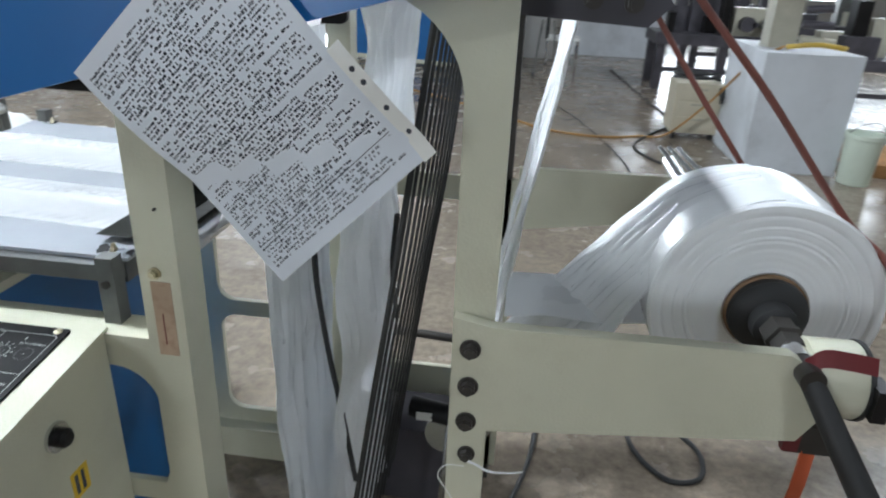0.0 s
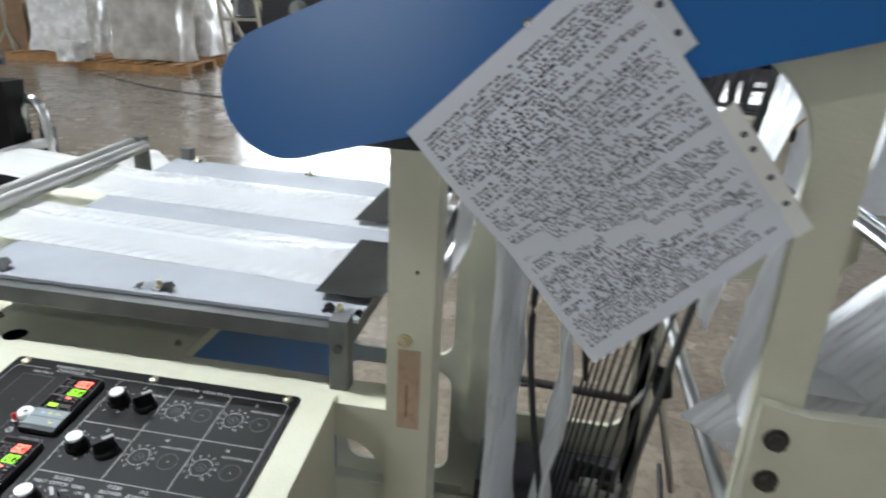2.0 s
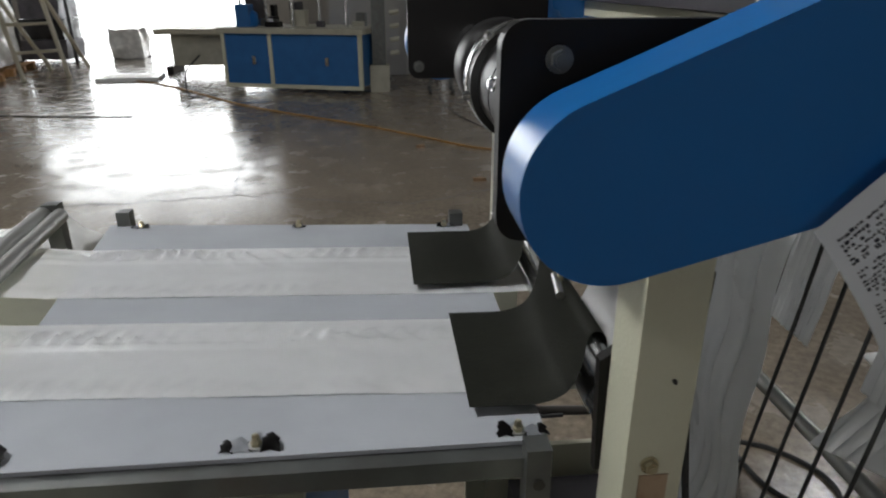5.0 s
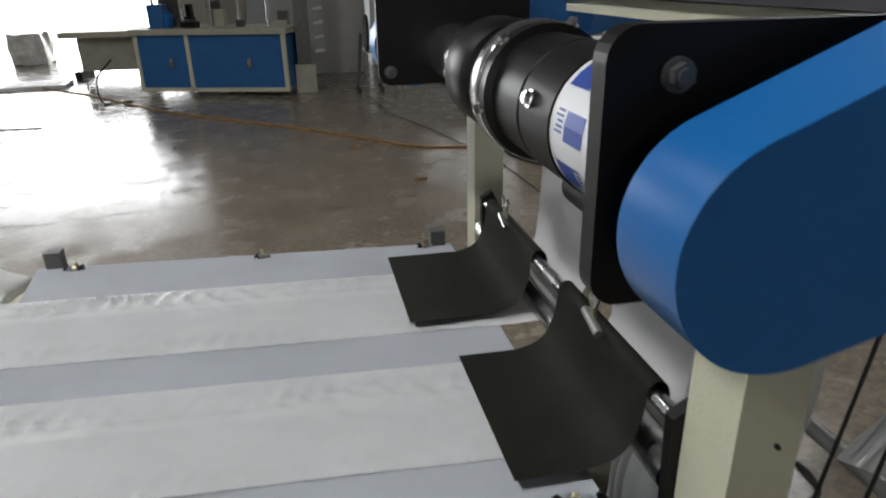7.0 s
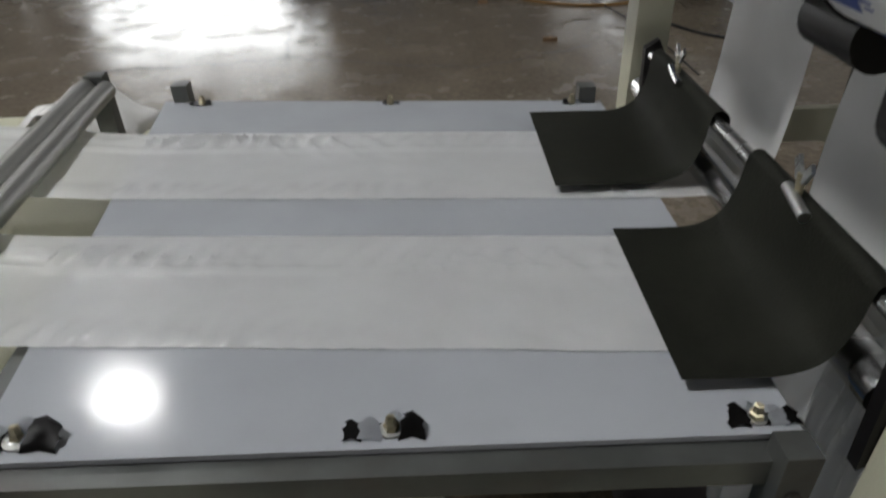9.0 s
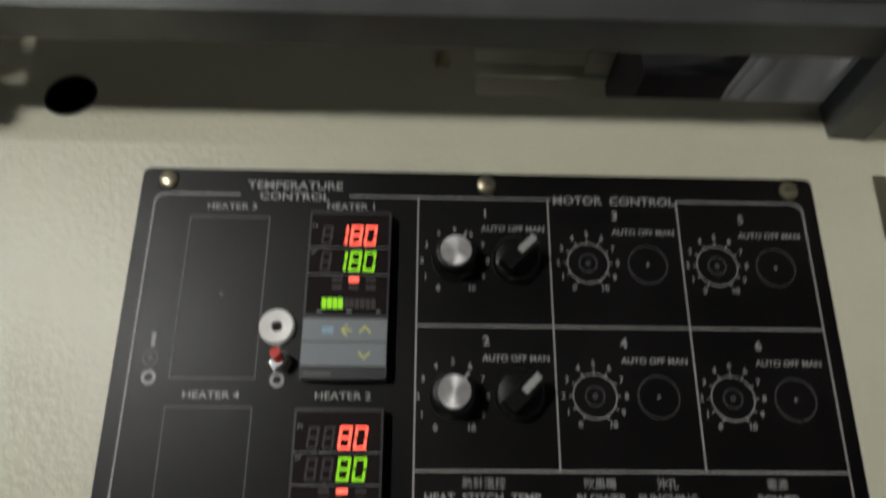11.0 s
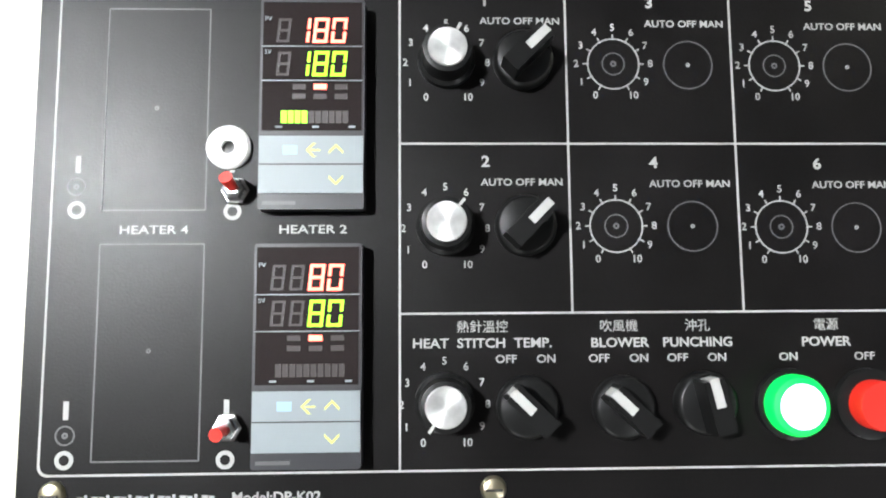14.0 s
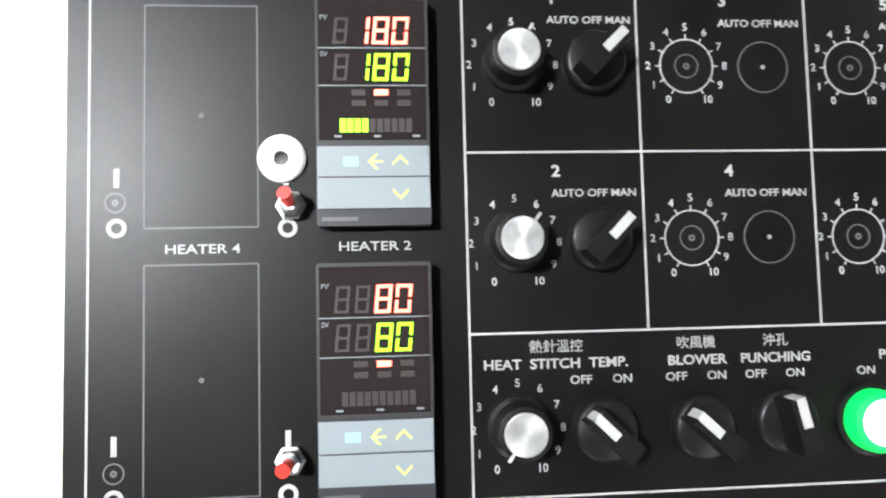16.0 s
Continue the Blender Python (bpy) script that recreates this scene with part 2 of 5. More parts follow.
def base(name, at, label, category, group="", kind="", m=None):
    ob = new(name)
    ob.empty_display_size = 0.05
    ob.matrix_world = m if m is not None else pose(*at)
    return tagged(ob, label, category, group, kind)


def put(ob, m):
    ob.matrix_basis = m
    return ob


def box(x0, x1, y0, y1, z0, z1, bm=None):
    bm = bm or bmesh.new()
    vs = [bm.verts.new((x, y, z)) for z in (z0, z1) for y in (y0, y1) for x in (x0, x1)]
    for f in ((0, 2, 3, 1), (4, 5, 7, 6), (0, 1, 5, 4), (2, 6, 7, 3), (0, 4, 6, 2), (1, 3, 7, 5)):
        bm.faces.new([vs[i] for i in f])
    return bm


def rod(a, b, r, seg=20, r2=None, bm=None):
    """A round bar from a to b."""
    bm = bm or bmesh.new()
    a, b = Vector(a), Vector(b)
    m = Matrix.Translation((a + b) / 2) @ (b - a).to_track_quat("Z", "Y").to_matrix().to_4x4()
    bmesh.ops.create_cone(bm, cap_ends=True, segments=seg, radius1=r, radius2=r if r2 is None else r2, depth=(b - a).length, matrix=m)
    return bm


def lathe(profile, axis="z", seg=40, bm=None, at=(0, 0, 0)):
    """Turns pairs of (radius, height) about an axis."""
    bm = bm or bmesh.new()
    rings = []
    for r, h in profile:
        ring = []
        for i in range(seg):
            a = 2 * math.pi * i / seg
            u, v = r * math.cos(a), r * math.sin(a)
            p = {"z": (u, v, h), "y": (u, h, v), "x": (h, u, v)}[axis]
            ring.append(bm.verts.new((p[0] + at[0], p[1] + at[1], p[2] + at[2])))
        rings.append(ring)
    for a, b in zip(rings, rings[1:]):
        for i in range(seg):
            bm.faces.new((a[i], a[(i + 1) % seg], b[(i + 1) % seg], b[i]))
    if profile[0][0] > 1e-5:
        bm.faces.new(rings[0])
    if profile[-1][0] > 1e-5:
        bm.faces.new(rings[-1])
    bmesh.ops.remove_doubles(bm, verts=bm.verts, dist=1e-6)
    return bm


def slab(outline, a0, a1, axis="y", bm=None):
    """A plate of the given outline, thick along an axis. For y the outline is (x, z), for z (x, y), for x (y, z)."""
    bm = bm or bmesh.new()

    def at(p, h):
        return {"y": (p[0], h, p[1]), "z": (p[0], p[1], h), "x": (h, p[0], p[1])}[axis]
    lo = [bm.verts.new(at(p, a0)) for p in outline]
    hi = [bm.verts.new(at(p, a1)) for p in outline]
    n = len(outline)
    bm.faces.new(lo)
    bm.faces.new(hi[::-1])
    for i in range(n):
        bm.faces.new((lo[i], hi[i], hi[(i + 1) % n], lo[(i + 1) % n]))
    return bm


def rounded(x0, x1, z0, z1, r, seg=6):
    out = []
    for cx, cz, a0 in ((x1 - r, z1 - r, 0), (x0 + r, z1 - r, 90), (x0 + r, z0 + r, 180), (x1 - r, z0 + r, 270)):
        for i in range(seg + 1):
            a = radians(a0 + 90 * i / seg)
            out.append((cx + r * math.cos(a), cz + r * math.sin(a)))
    return out


def arc(cx, cz, r, a0, a1, seg=8):
    return [(cx + r * math.cos(radians(a0 + (a1 - a0) * i / seg)), cz + r * math.sin(radians(a0 + (a1 - a0) * i / seg))) for i in range(seg + 1)]


def smooth_path(points, steps=8):
    pts = [Vector(p) for p in points]
    pts = [pts[0] * 2 - pts[1]] + pts + [pts[-1] * 2 - pts[-2]]
    out = []
    for i in range(1, len(pts) - 2):
        p0, p1, p2, p3 = pts[i - 1:i + 3]
        for k in range(steps):
            t = k / steps
            out.append(0.5 * (2 * p1 + (p2 - p0) * t + (2 * p0 - 5 * p1 + 4 * p2 - p3) * t * t + (3 * p1 - p0 - 3 * p2 + p3) * t ** 3))
    return out + [pts[-2]]


def tube(points, r, seg=8, curved=True, bm=None):
    """A hose or wire along points."""
    bm = bm or bmesh.new()
    pts = smooth_path(points) if curved else [Vector(p) for p in points]
    rings = []
    for i, p in enumerate(pts):
        d = (pts[min(i + 1, len(pts) - 1)] - pts[max(i - 1, 0)]).normalized()
        q = d.to_track_quat("Z", "Y")
        rings.append([bm.verts.new(p + q @ Vector((r * math.cos(2 * math.pi * k / seg), r * math.sin(2 * math.pi * k / seg), 0))) for k in range(seg)])
    for a, b in zip(rings, rings[1:]):
        for k in range(seg):
            bm.faces.new((a[k], a[(k + 1) % seg], b[(k + 1) % seg], b[k]))
    bm.faces.new(rings[0])
    bm.faces.new(rings[-1])
    return bm


def ribbon(path, side, thick=0.0008, across=6, wave=0.0, freq=30.0, seedv=0.0, skew=0.0, crease=0.0):
    """A strip of film: path of centre points, side = half-width vector; wave = crumple height; skew turns the side along the way."""
    bm = bmesh.new()
    pts = [Vector(p) for p in path]
    side = Vector(side)
    grid = []
    for i, p in enumerate(pts):
        d = (pts[min(i + 1, len(pts) - 1)] - pts[max(i - 1, 0)]).normalized()
        nrm = d.cross(side.normalized()).normalized()
        row = []
        for k in range(across + 1):
            s = -1 + 2 * k / across
            q = p + (side + Vector((skew * i / (len(pts) - 1), 0, 0))) * s
            h = wave * noise.noise(Vector((q.x * freq + seedv, q.y * freq * 0.7, q.z * freq)))
            h += crease * (1 - abs(noise.noise(Vector((s * 5.5 + seedv, i / len(pts) * 2.2, seedv))))) ** 6
            row.append((q + nrm * h, nrm))
        grid.append(row)
    top = [[bm.verts.new(a + n * thick / 2) for a, n in row] for row in grid]
    bot = [[bm.verts.new(a - n * thick / 2) for a, n in row] for row in grid]
    R, C = len(grid), across + 1
    for i in range(R - 1):
        for k in range(C - 1):
            bm.faces.new((top[i][k], top[i + 1][k], top[i + 1][k + 1], top[i][k + 1]))
            bm.faces.new((bot[i][k], bot[i][k + 1], bot[i + 1][k + 1], bot[i + 1][k]))
    for i in range(R - 1):
        bm.faces.new((top[i][0], bot[i][0], bot[i + 1][0], top[i + 1][0]))
        bm.faces.new((top[i][-1], top[i + 1][-1], bot[i + 1][-1], bot[i][-1]))
    for k in range(C - 1):
        bm.faces.new((top[0][k], top[0][k + 1], bot[0][k + 1], bot[0][k]))
        bm.faces.new((top[-1][k], bot[-1][k], bot[-1][k + 1], top[-1][k + 1]))
    return bm


def line_pts(a, b, n):
    a, b = Vector(a), Vector(b)
    return [a.lerp(b, i / n) for i in range(n + 1)]


def bolt(parent, at, r=0.012, axis=(0, -1, 0), material=DARKSTEEL, name="bolt"):
    """A hexagon bolt with its washer."""
    a = Vector(axis)
    p = Vector(at)
    bm = rod(p, p + a * 0.003, r * 1.35, 20)
    rod(p + a * 0.003, p + a * (0.003 + r * 0.8), r, 6, bm=bm)
    rod(p + a * (0.003 + r * 0.8), p + a * (0.003 + r * 1.05), r * 0.62, 14, bm=bm)
    return part(name, bm, material, parent)


def lettering(text, size, bold=0.0):
    """The flat, slightly raised mesh of a line of writing, centred at the origin in its own plane."""
    cu = bpy.data.curves.new("lettering", "FONT")
    cu.body, cu.size, cu.align_x, cu.align_y, cu.offset, cu.extrude, cu.resolution_u = text, size, "CENTER", "CENTER", bold, 0.00008, 3
    tmp = new("lettering", cu)
    bpy.context.view_layer.update()
    me = bpy.data.meshes.new_from_object(tmp.evaluated_get(bpy.context.evaluated_depsgraph_get()))
    bpy.data.objects.remove(tmp)
    bpy.data.curves.remove(cu)
    return me


_letters = {}


def write(text, size, at, parent, material=WHITEINK, turn=0.0, bold=0.00012, name="lettering", stretch=1.0):
    key = (text, size, bold, material.name)
    if key not in _letters:
        me = lettering(text, size, bold)
        me.materials.clear()
        me.materials.append(material)
        _letters[key] = me
    ob = new(name, _letters[key])
    ob.parent = parent
    ob.matrix_basis = Matrix.Translation(at) @ pose(0, 0, 0, 0, 0, turn) @ Matrix.Diagonal((stretch, 1, 1, 1))
    return ob


# ---- the hall ----
def floor_sheet():
    bm = bmesh.new()
    box(-13.3, 9.3, -7.3, 17.3, -0.2, 0, bm)
    tagged(finish(bm, "floor", FLOORM), "worn polished brown-grey concrete factory floor with stains", "floor", kind="structure")


def wall(name, x0, x1, y0, y1, z0, z1, holes=(), along="x"):
    """A wall with openings cut through it: each hole is (from, to, sill, head) along the wall."""
    bm = bmesh.new()
    a0, a1 = (x0, x1) if along == "x" else (y0, y1)
    cuts = sorted({a0, a1, *[h[0] for h in holes], *[h[1] for h in holes]})
    for c0, c1 in zip(cuts, cuts[1:]):
        hs = [h for h in holes if h[0] <= c0 and h[1] >= c1]
        spans = [(z0, z1)] if not hs else [(z0, hs[0][2]), (hs[0][3], z1)]
        for s0, s1 in spans:
            if s1 - s0 > 0.001:
                if along == "x":
                    box(c0, c1, y0, y1, s0, s1, bm)
                else:
                    box(x0, x1, c0, c1, s0, s1, bm)
    tagged(finish(bm, name, WALLM), "stained grey-beige plastered factory wall", "wall", kind="structure")


floor_sheet()
wall("wall_north", -13.3, 9.3, 17, 17.3, 0, 5, [(-8.2, -2.6, 0, 3.8), (3.2, 8.2, 0.9, 3.2)])
wall("wall_south", -13.3, 9.3, -7.3, -7, 0, 5, [(-2.65, -1.35, 0.9, 2.45)])
wall("wall_west", -13.3, -13, -7, 17, 0, 5, along="y")
wall("wall_east", 9, 9.3, -7, 17, 0, 5, along="y")
tagged(finish(box(-13.3, 9.3, -7.3, 17.3, 5, 5.15), "ceiling", CEILM), "dark roof over the hall, out of view, that cuts fill light", "ceiling", kind="structure")
for nm, x0, x1, y, z0, z1 in (("backdrop_1", -12.0, 0.5, 19.5, -0.2, 5.5), ("backdrop_2", 2.0, 9.3, 19.5, -0.2, 5.5), ("backdrop_3", -5.5, 1.0, -9.5, -0.2, 5.5)):
    tagged(finish(box(x0, x1, y, y + 0.05, z0, z1), nm, DAY), "blown-out white daylight outside the opening", "backdrop", kind="structure")
tagged(finish(box(-12.0, 9.3, 17.3, 19.5, -0.2, -0.02), "ground", FLOORM), "sunlit concrete yard outside the door", "ground", kind="structure")


# Body for each entry of LAMPS, the four added fill lamps included.
def ceiling_light(x, y):
    t = base("ceiling_light", (x, y, 4.86), "square white lit roof lamp, placed from reflections or added as fill", "lamp", "ceiling lamps")
    part("housing", lathe([(0.12, 0.14), (0.14, 0.10), (0.3, 0.0), (0.3, -0.004), (0.27, -0.004), (0.27, 0.002)], seg=4), CREAM, t)
    part("diffuser", box(-0.22, 0.22, -0.18, 0.18, -0.010, -0.004), LAMPG, t)
    return t


for lx, ly, watts in LAMPS:
    ceiling_light(lx, ly)


# ---- the machine's frame ----
frame_thing = base("bag_machine", (0, 0, 0), "cream painted steel film bag making machine", "machine")
F = frame_thing


def side_post(x0, x1, y0, y1, z1, name="post"):
    return part(name, box(x0, x1, y0, y1, 0, z1), CREAM, F, bevel=0.003)


side_post(0.338, 0.392, 0.095, 0.155, 1.214)
side_post(0.352, 0.405, 0.875, 0.93, 1.30)
# deck with its cable slot, and the narrow flange beside the opening
deck = part("deck", slab([(-1.6, 0.098), (0.338, 0.098), (0.338, 0.154), (0.035, 0.154), (0.035, 0.87), (-1.6, 0.87)], 0.872, 0.887, "z"), CREAM, F, bevel=0.002)
part("deck_hole", lathe([(0.0, 0.8872), (0.0145, 0.8872), (0.0155, 0.8878), (0.016, 0.8872)], at=(-0.217, 0.146, 0), seg=28), BLACKRUB, F, "dark round hole in the deck")
for sx, sy in ((-0.278, 0.187), (0.014, 0.18), (-0.305, 0.19), (-0.30, 0.70)):
    part("screw", lathe([(0.0055, 0.887), (0.0055, 0.8885), (0.0038, 0.8885), (0.0038, 0.893), (0.002, 0.8945)], at=(sx, sy, 0), seg=14), BRASS, F)
# near cheek plate below the deck, open under the flange with a rounded corner
cheek = [(0.20, 0.872), (0.338, 0.872), (0.338, 0.60), (0.20, 0.60), (0.20, 0.635), (0.325, 0.635), (0.338 - 0.004, 0.66), *arc(0.274, 0.775, 0.06, 0, 90), (0.20, 0.835)]
part("cheek_plate", slab(cheek, 0.103, 0.113, "y"), CREAM, F)
part("base_rail", box(-1.6, 0.85, 0.10, 0.15, 0.0, 0.10), CREAM, F, bevel=0.003)


def plate_with_holes(x0, x1, z0, z1, holes, y0, y1, name="cheek_plate"):
    """A plate with rounded cut-outs, built as strips round them."""
    bm = bmesh.new()
    lo_v = [[(x0, z0), (x1, z0), (x1, z1), (x0, z1)]] + [rounded(*h, 0.045) for h in holes]
    from_edges = []
    for loop in lo_v:
        vs = [bm.verts.new((p[0], y0, p[1])) for p in loop]
        es = [bm.edges.new((vs[i], vs[(i + 1) % len(vs)])) for i in range(len(vs))]
        from_edges += es
    r = bmesh.ops.triangle_fill(bm, use_beauty=True, edges=from_edges)
    faces = [g for g in r["geom"] if isinstance(g, bmesh.types.BMFace)]
    ex = bmesh.ops.extrude_face_region(bm, geom=faces)
    bmesh.ops.translate(bm, vec=(0, y1 - y0, 0), verts=[v for v in ex["geom"] if isinstance(v, bmesh.types.BMVert)])
    return part(name, bm, CREAM, F)


plate_with_holes(-0.06, 0.80, 0.05, 0.90, [(0.02, 0.305, 0.50, 0.84), (0.02, 0.305, 0.145, 0.455), (0.36, 0.745, 0.36, 0.84)], 0.90, 0.915)
part("far_foot", box(-1.6, 0.76, 0.86, 0.93, 0.0, 0.10), CREAM, F, bevel=0.003)
# right upright with the curved gusset, and the crossbeam behind the cover
up = [(0.745, 0.0), (0.79, 0.0), (0.792, 1.60), (0.392, 1.60), (0.392, 1.335), (0.62, 1.335), *[(p[0], p[1]) for p in arc(0.63, 1.225, 0.112, 88, 6, 10)]]
part("upright", slab(up, 0.085, 0.10, "y"), CREAM, F, bevel=0.002)
part("upright_flange", box(0.776, 0.79, 0.10, 0.16, 0.0, 1.33), CREAM, F)
# The far upright is darker than the near cream one.
part("far_upright", box(0.757, 0.784, 0.90, 0.95, 0.0, 1.36), DARKSTEEL, F, "dark steel channel", bevel=0.003)
part("cross_beam", box(0.490, 0.535, 0.102, 0.90, 1.336, 1.359), CREAM, F, bevel=0.002)
part("top_rail", box(0.480, 0.545, 0.102, 0.90, 1.361, 1.44), DARKMACH, F, "dark brown steel rail over the beam")
# unwind arms
arm = [(0.745, 0.824), (1.15, 0.868), (1.168, 0.90), (1.15, 0.965), (1.12, 0.98), (0.792, 0.976), (0.745, 0.985)]
part("unwind_arm", slab(arm, 0.066, 0.083, "y"), CREAM, F, bevel=0.003)
far_arm = [(0.80, 0.768), (1.13, 0.815), (1.18, 0.86), (1.176, 0.93), (0.80, 0.924)]
part("unwind_arm", slab(far_arm, 0.92, 0.94, "y"), CREAM, F, bevel=0.003)
for bz in (0.945, 0.893, 0.841):
    bolt(F, (0.766, 0.066, bz), 0.0095)
bolt(F, (0.768, 0.085, 0.775), 0.0085)
bolt(F, (0.36, 0.095, 0.988), 0.0062, material=BRASS)
bolt(F, (0.372, 0.095, 1.075), 0.0015)
part("tape_strip", box(0.352, 0.379, 0.0938, 0.095, 0.868, 0.976), TAN, F, "tan tape strip with worn red writing")
part("bar_print", box(0.3625, 0.3645, 0.0933, 0.0938, 0.884, 0.93), RUSTSTRAP, F)
part("blue_side_panel", box(0.020, 0.033, 0.158, 0.775, 0.21, 0.870), BLUEDULL, F, "blue painted steel panel")
part("blue_panel_back", box(-0.55, 0.020, 0.765, 0.775, 0.21, 0.870), BLUEDULL, F)
part("cross_tie", rod((0.40, 0.88, 0.48), (0.76, 0.88, 0.46), 0.011), DARKSTEEL, F)
# Added dark block that gives the far plate's lower part its shade.
part("lower_shade_block", box(0.40, 0.74, 0.70, 0.86, 0.08, 0.30), DARKMACH, F, "dark block between the side plates, for the shaded far plate")


# ---- the work table over the deck ----
table_thing = base("work_table", (0, 0, 0), "grey smooth sliding sheet on a steel bar frame with clips", "table")
T = table_thing
part("sheet", slab([(-0.290, 0.156), (0.284, 0.156), (0.284, 0.780), (-0.372, 0.838)], 0.969, 0.974, "z"), PLATE, T, "smooth pale grey sheet")
part("front_bar", box(-0.315, 0.276, 0.138, 0.158, 0.944, 0.9675), BARSTEEL, T, bevel=0.002)
part("back_bar", slab([(-0.355, 0.816), (0.276, 0.760), (0.276, 0.782), (-0.355, 0.838)], 0.935, 0.966, "z"), BARSTEEL, T, bevel=0.002)
part("side_bar", slab([(-0.315, 0.16), (-0.293, 0.16), (-0.333, 0.812), (-0.355, 0.814)], 0.935, 0.966, "z"), BARSTEEL, T, bevel=0.002)
part("side_bar", box(0.254, 0.276, 0.16, 0.757, 0.935, 0.966), BARSTEEL, T, bevel=0.002)
for lx, ly, zt in ((0.268, 0.125, 0.985), (-0.303, 0.125, 0.985), (0.262, 0.772, 0.998), (-0.345, 0.830, 1.000)):
    part("leg", box(lx - 0.012, lx + 0.012, ly, ly + 0.024, 0.887, zt), BARSTEEL, T, bevel=0.002)
    part("pin", rod((lx, ly - 0.003, zt - 0.038), (lx, ly + 0.001, zt - 0.038), 0.006, 12), DARKSTEEL, T)


def clip(x, y, turn, big=1.0):
    """A screw in a torn hole of the sheet: dark ragged hole, curled pale lips and shreds of black tape."""
    r = random.Random(int((x + 2) * 977 + y * 131))
    part("washer", lathe([(0.0085 * big + 0.001, 0.9748), (0.0085 * big + 0.001, 0.9764), (0.004, 0.9768)], at=(x, y, 0), seg=18), SATIN, T, smooth=True)
    part("clip_screw", lathe([(0.0058, 0.9760), (0.0058, 0.9800), (0.0040, 0.9815), (0.0036, 0.9870), (0.0022, 0.9882)], at=(x, y, 0), seg=6), BRASS, T)
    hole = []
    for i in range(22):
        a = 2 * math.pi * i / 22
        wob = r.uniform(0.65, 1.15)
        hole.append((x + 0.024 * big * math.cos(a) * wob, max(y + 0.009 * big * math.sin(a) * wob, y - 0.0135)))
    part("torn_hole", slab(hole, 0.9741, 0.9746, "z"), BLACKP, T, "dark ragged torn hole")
    s = math.copysign(1, turn)
    for k, (dx, ln, ht, m) in enumerate(((0.017 * s, 0.021, 0.010, BLACKP), (-0.017 * s, 0.020, 0.006, PLATE), (0.004 * s, 0.016, 0.007, PLATE), (-0.030 * s, 0.016, 0.003, BLACKP))):
        bm = bmesh.new()
        rows = []
        for i in range(6):
            u = i / 5
            w = ln * big * (1 - 0.30 * u) * r.uniform(0.9, 1.06)
            yy = y + big * (-0.011 + 0.018 * u) + (0.004 if k == 2 else 0)
            zz = 0.9745 + ht * big * math.sin(1.9 * u) + r.uniform(0, 0.0012)
            cx = x + dx * big + r.uniform(-0.002, 0.002)
            rows.append([bm.verts.new((cx - w / 2, yy, zz)), bm.verts.new((cx, yy + 0.002, zz + 0.0015 * r.random())), bm.verts.new((cx + w / 2, yy - 0.001, zz * 0.6 + 0.4 * 0.9745))])
        for p0, p1 in zip(rows, rows[1:]):
            for j in range(2):
                bm.faces.new((p0[j], p1[j], p1[j + 1], p0[j + 1]))
        bmesh.ops.solidify(bm, geom=bm.faces[:], thickness=0.0006)
        part("torn_shred", bm, m, T, "curled black shred" if m is BLACKP else "curled pale sheet lip", smooth=True)


for cx, cy, tn, big in ((0.0, 0.172, 1, 0.9), (-0.262, 0.176, 1, 1.2), (0.256, 0.170, -1, 0.8), (-0.025, 0.794, -1, 0.4), (0.240, 0.772, -1, 0.5), (-0.310, 0.818, 1, 0.5)):
    clip(cx, cy, tn, big)

# guide bars where the film leaves the table
guide = base("guide_bars", (0, 0, 0), "steel guide bars on short posts at the table's end", "rail")
for gx, y0, y1, r, gz in ((-0.396, 0.12, 0.84, 0.0135, 0.996), (-0.424, 0.12, 0.84, 0.0135, 1.000), (-0.66, 0.12, 0.86, 0.0125, 0.982), (-0.70, 0.12, 0.86, 0.009, 0.976)):
    part("bar", rod((gx, y0, gz), (gx - 0.085 * (y1 - y0), y1, gz), r), SATIN, guide, smooth=True)
for gx, gy in ((-0.473, 0.850), (-0.41, 0.10), (-0.737, 0.87), (-0.67, 0.10)):
    part("bar_post", box(gx - 0.014, gx + 0.014, gy - 0.012, gy + 0.012, 0.887, 1.016), BARSTEEL, guide, bevel=0.002)


